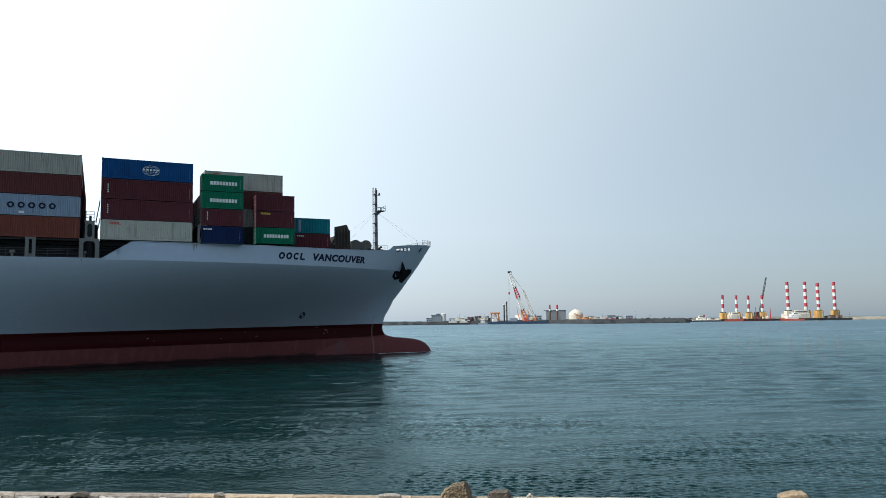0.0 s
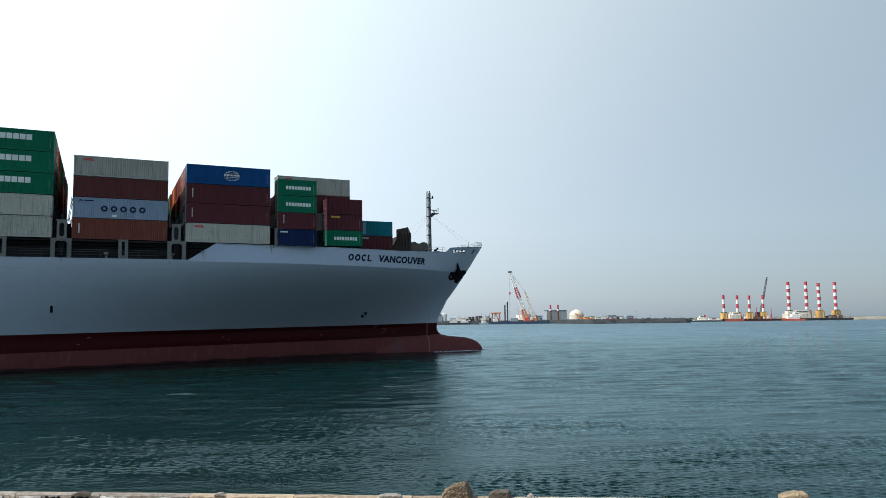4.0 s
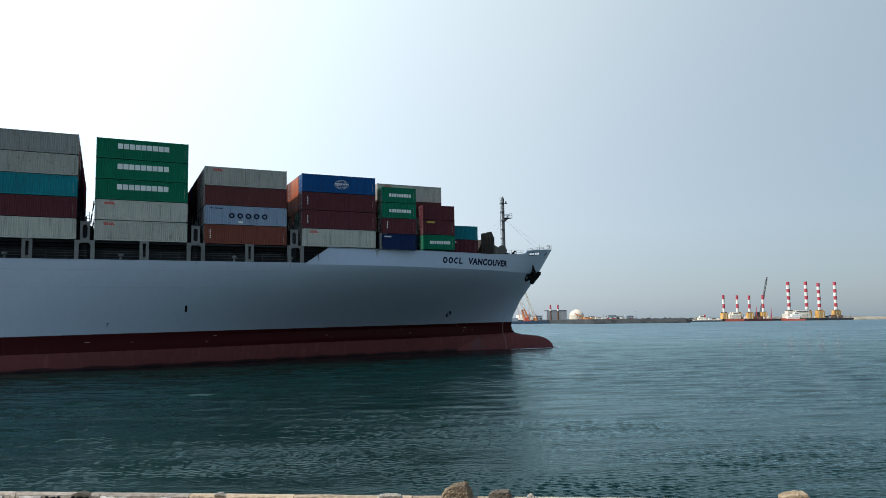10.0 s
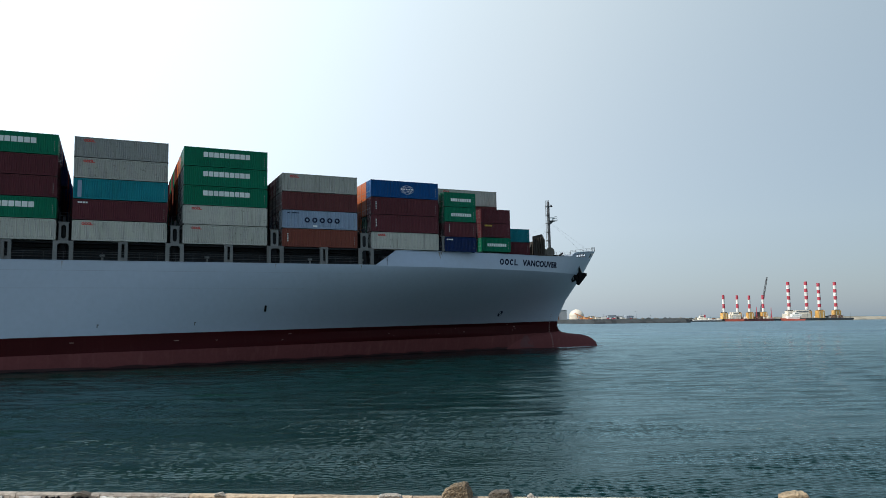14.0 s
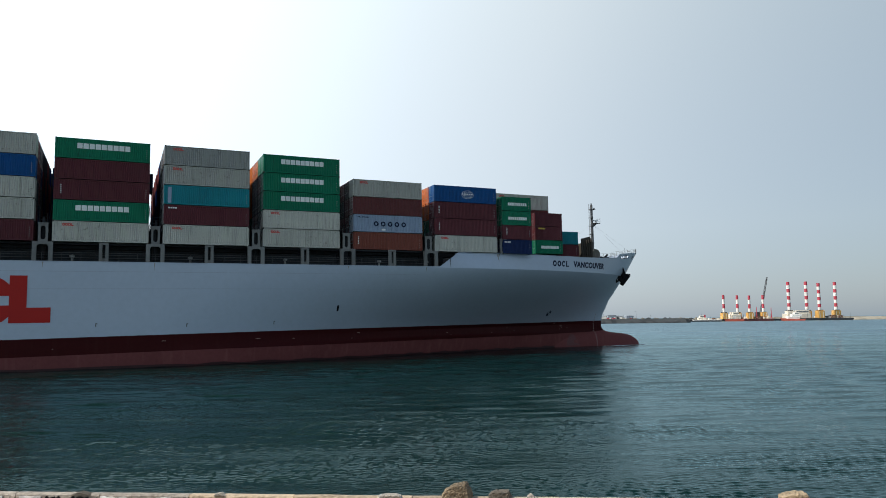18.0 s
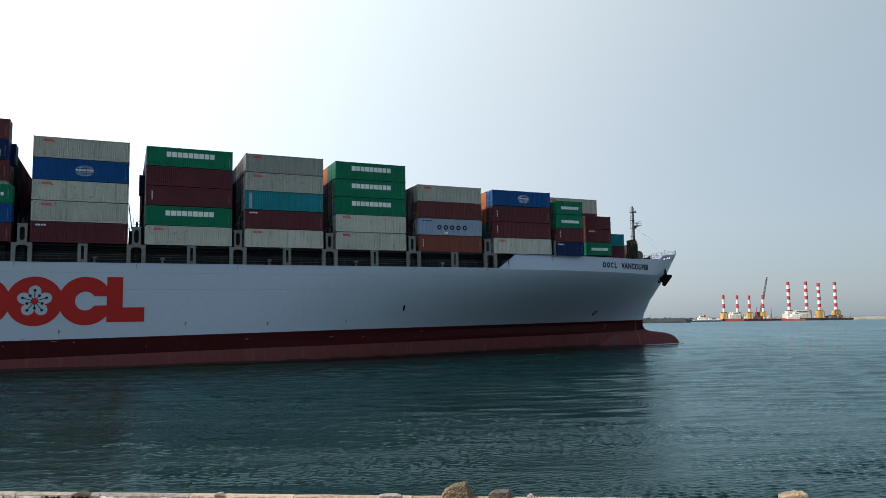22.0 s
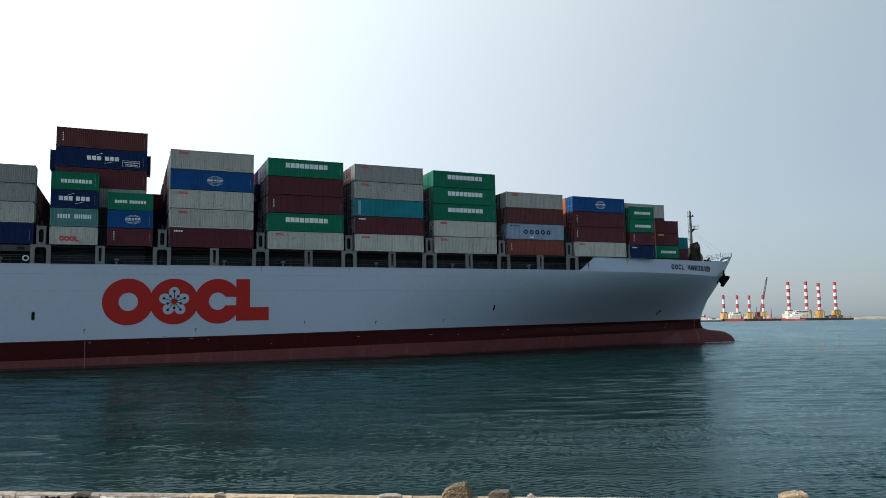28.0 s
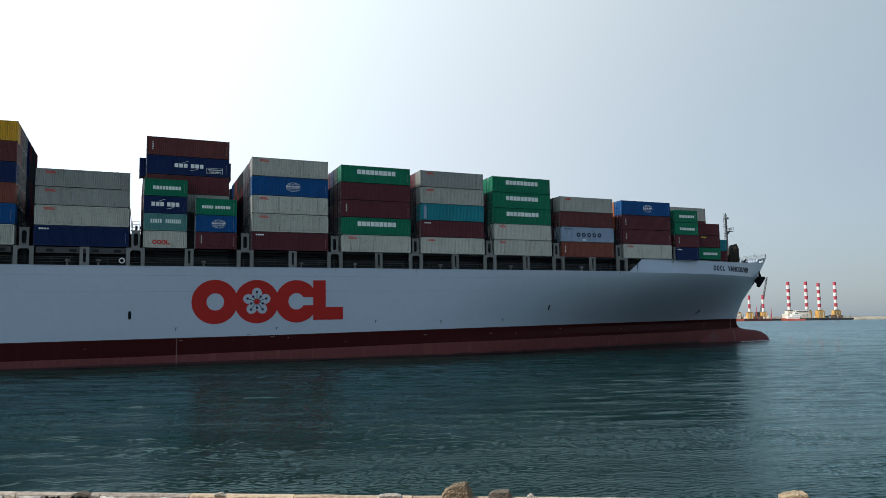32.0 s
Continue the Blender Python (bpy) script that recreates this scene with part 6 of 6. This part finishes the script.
setting("quay_wall", quay_wall, CONCRETE, "concrete wall of the quay down to the water")


def stone(name, x, outline, depth, material, seed, label, skew=0.0):
    """A broken block: an outline of x and z, thinner and shifted at the back, hulled and roughened."""
    random.seed(seed)
    bm = bmesh.new()
    for px, pz in outline:
        for y, f in ((-0.5, 0.9), (-0.28, 1.0), (0.3, 0.96), (0.5, 0.8)):
            bm.verts.new((px * f + skew * y, y * depth + random.uniform(-0.06, 0.06) * depth, pz * (0.94 if f < 0.95 else 1) * (1 if pz < 0.01 else random.uniform(0.93, 1.03))))
    bmesh.ops.convex_hull(bm, input=bm.verts)
    bmesh.ops.delete(bm, geom=[v for v in bm.verts if not v.link_faces], context="VERTS")
    bmesh.ops.triangulate(bm, faces=bm.faces)
    for cuts in (1, 1, 1):
        bmesh.ops.subdivide_edges(bm, edges=[e for e in bm.edges if e.calc_length() > 0.022], cuts=cuts, use_grid_fill=True)
        bmesh.ops.triangulate(bm, faces=bm.faces)
    off = Vector((seed * 3.7, seed * 1.3, 0))
    rise = min(1.0, max(pz for px, pz in outline) / 0.09)
    bm.normal_update()
    for v in bm.verts:
        d = rise * (0.011 * noise.noise(v.co * 22 + off) + 0.007 * noise.noise(v.co * 60 + off))
        v.co += v.normal * d
        v.co.z = max(v.co.z, 0)
    me = bpy.data.meshes.new(name)
    bm.to_mesh(me)
    bm.free()
    me.materials.append(material)
    ob = new(name, me)
    smooth(ob, 24)
    ob.matrix_basis = pose(x, kerb_y(x) + 0.07, KERB_Z - 0.006, 0, 0, turn)
    return tagged(ob, label, "stone", "stones on the kerb")


stone("stone", 0.118, [(-0.125, 0), (-0.135, 0.045), (-0.105, 0.08), (-0.05, 0.118), (0.045, 0.14), (0.08, 0.135), (0.108, 0.085), (0.13, 0)], 0.15, ROCK, 4, "large angular tan stone lying on the quay kerb", skew=0.03)
stone("stone", 0.50, [(-0.1, 0), (-0.1, 0.05), (-0.06, 0.065), (0.03, 0.072), (0.075, 0.072), (0.1, 0)], 0.13, ROCK_DARK, 7, "squat dark brown stone lying on the quay kerb", skew=0.02)
stone("stone", -0.50, [(-0.115, 0), (-0.11, 0.016), (-0.06, 0.026), (0.07, 0.028), (0.1, 0.02), (0.115, 0)], 0.1, ROCK_PALE, 2, "flat pale stone slab lying on the quay kerb")
stone("stone", 0.765, [(-0.04, 0), (-0.03, 0.025), (0.0, 0.045), (0.03, 0.03), (0.045, 0)], 0.06, ROCK_PALE, 9, "small pale stone chip on the quay kerb")
stone("stone", 0.81, [(-0.02, 0), (-0.01, 0.02), (0.015, 0.015), (0.025, 0)], 0.04, ROCK_PALE, 12, "small pale stone chip on the quay kerb")
stone("stone", 3.03, [(-0.125, 0), (-0.12, 0.05), (-0.06, 0.075), (0.03, 0.085), (0.09, 0.08), (0.115, 0.04), (0.12, 0)], 0.14, ROCK, 5, "rough tan stone lying on the quay kerb")
stone("stone", -3.45, [(-0.09, 0), (-0.06, 0.012), (-0.01, 0.024), (0.03, 0.014), (0.09, 0.008), (0.1, 0)], 0.08, ROCK_DARK, 3, "small dark stone flake on the quay kerb")
stone("stone", -2.1, [(-0.05, 0), (-0.03, 0.022), (0.02, 0.03), (0.06, 0)], 0.07, ROCK_PALE, 6, "small pale stone flake on the quay kerb")

# ---- the bow wave ----
FOAM = paint("sea_foam", (0.80, 0.84, 0.85), 0.7, var=0.3, scale=3.0)
random.seed(31)
bow_wave = thing("bow_wave", "thin white foam and ripples running along the ship's bow", "wave")
for k in range(16):
    u = 0.6 - 0.85 * k + random.uniform(-0.3, 0.3)
    y = -(1.9 + 0.08 * k + random.uniform(0, 0.7)) if k > 1 else random.uniform(-0.9, 0.3)
    w = random.uniform(0.3, 0.9)
    s = Shape()
    rings = []
    for j in range(7):
        f = j / 6
        r = 0.10 * math.sin(math.pi * max(f, 0.03) * 0.97) + 0.01
        rings.append([(u - w + 2 * w * f, y + 0.25 * math.sin(5 * f + k) + 1.3 * r * math.cos(a), WATER_Z + 0.02 + 0.55 * r * math.sin(a)) for a in np.linspace(0, 2 * math.pi, 9)[:-1]])
    part("foam_streak", s.loft(rings), FOAM, bow_wave)


# ---- everything that moves ----
def motions():
    walk(ship, [(r[0], ship_pose(r)) for r in SHIP])
    walk(bow_wave, [(r[0], pose(r[1], r[2], 0, 0, 0, r[3])) for r in SHIP])
    for ob, m in movers:
        walk(ob, [(r[0], ship_pose(r) @ m) for r in SHIP])
    walk(water, [(0, pose(0, 0, WATER_Z)), (16, pose(4.5, -2.2, WATER_Z)), (32, pose(9, -4.4, WATER_Z))])


motions()
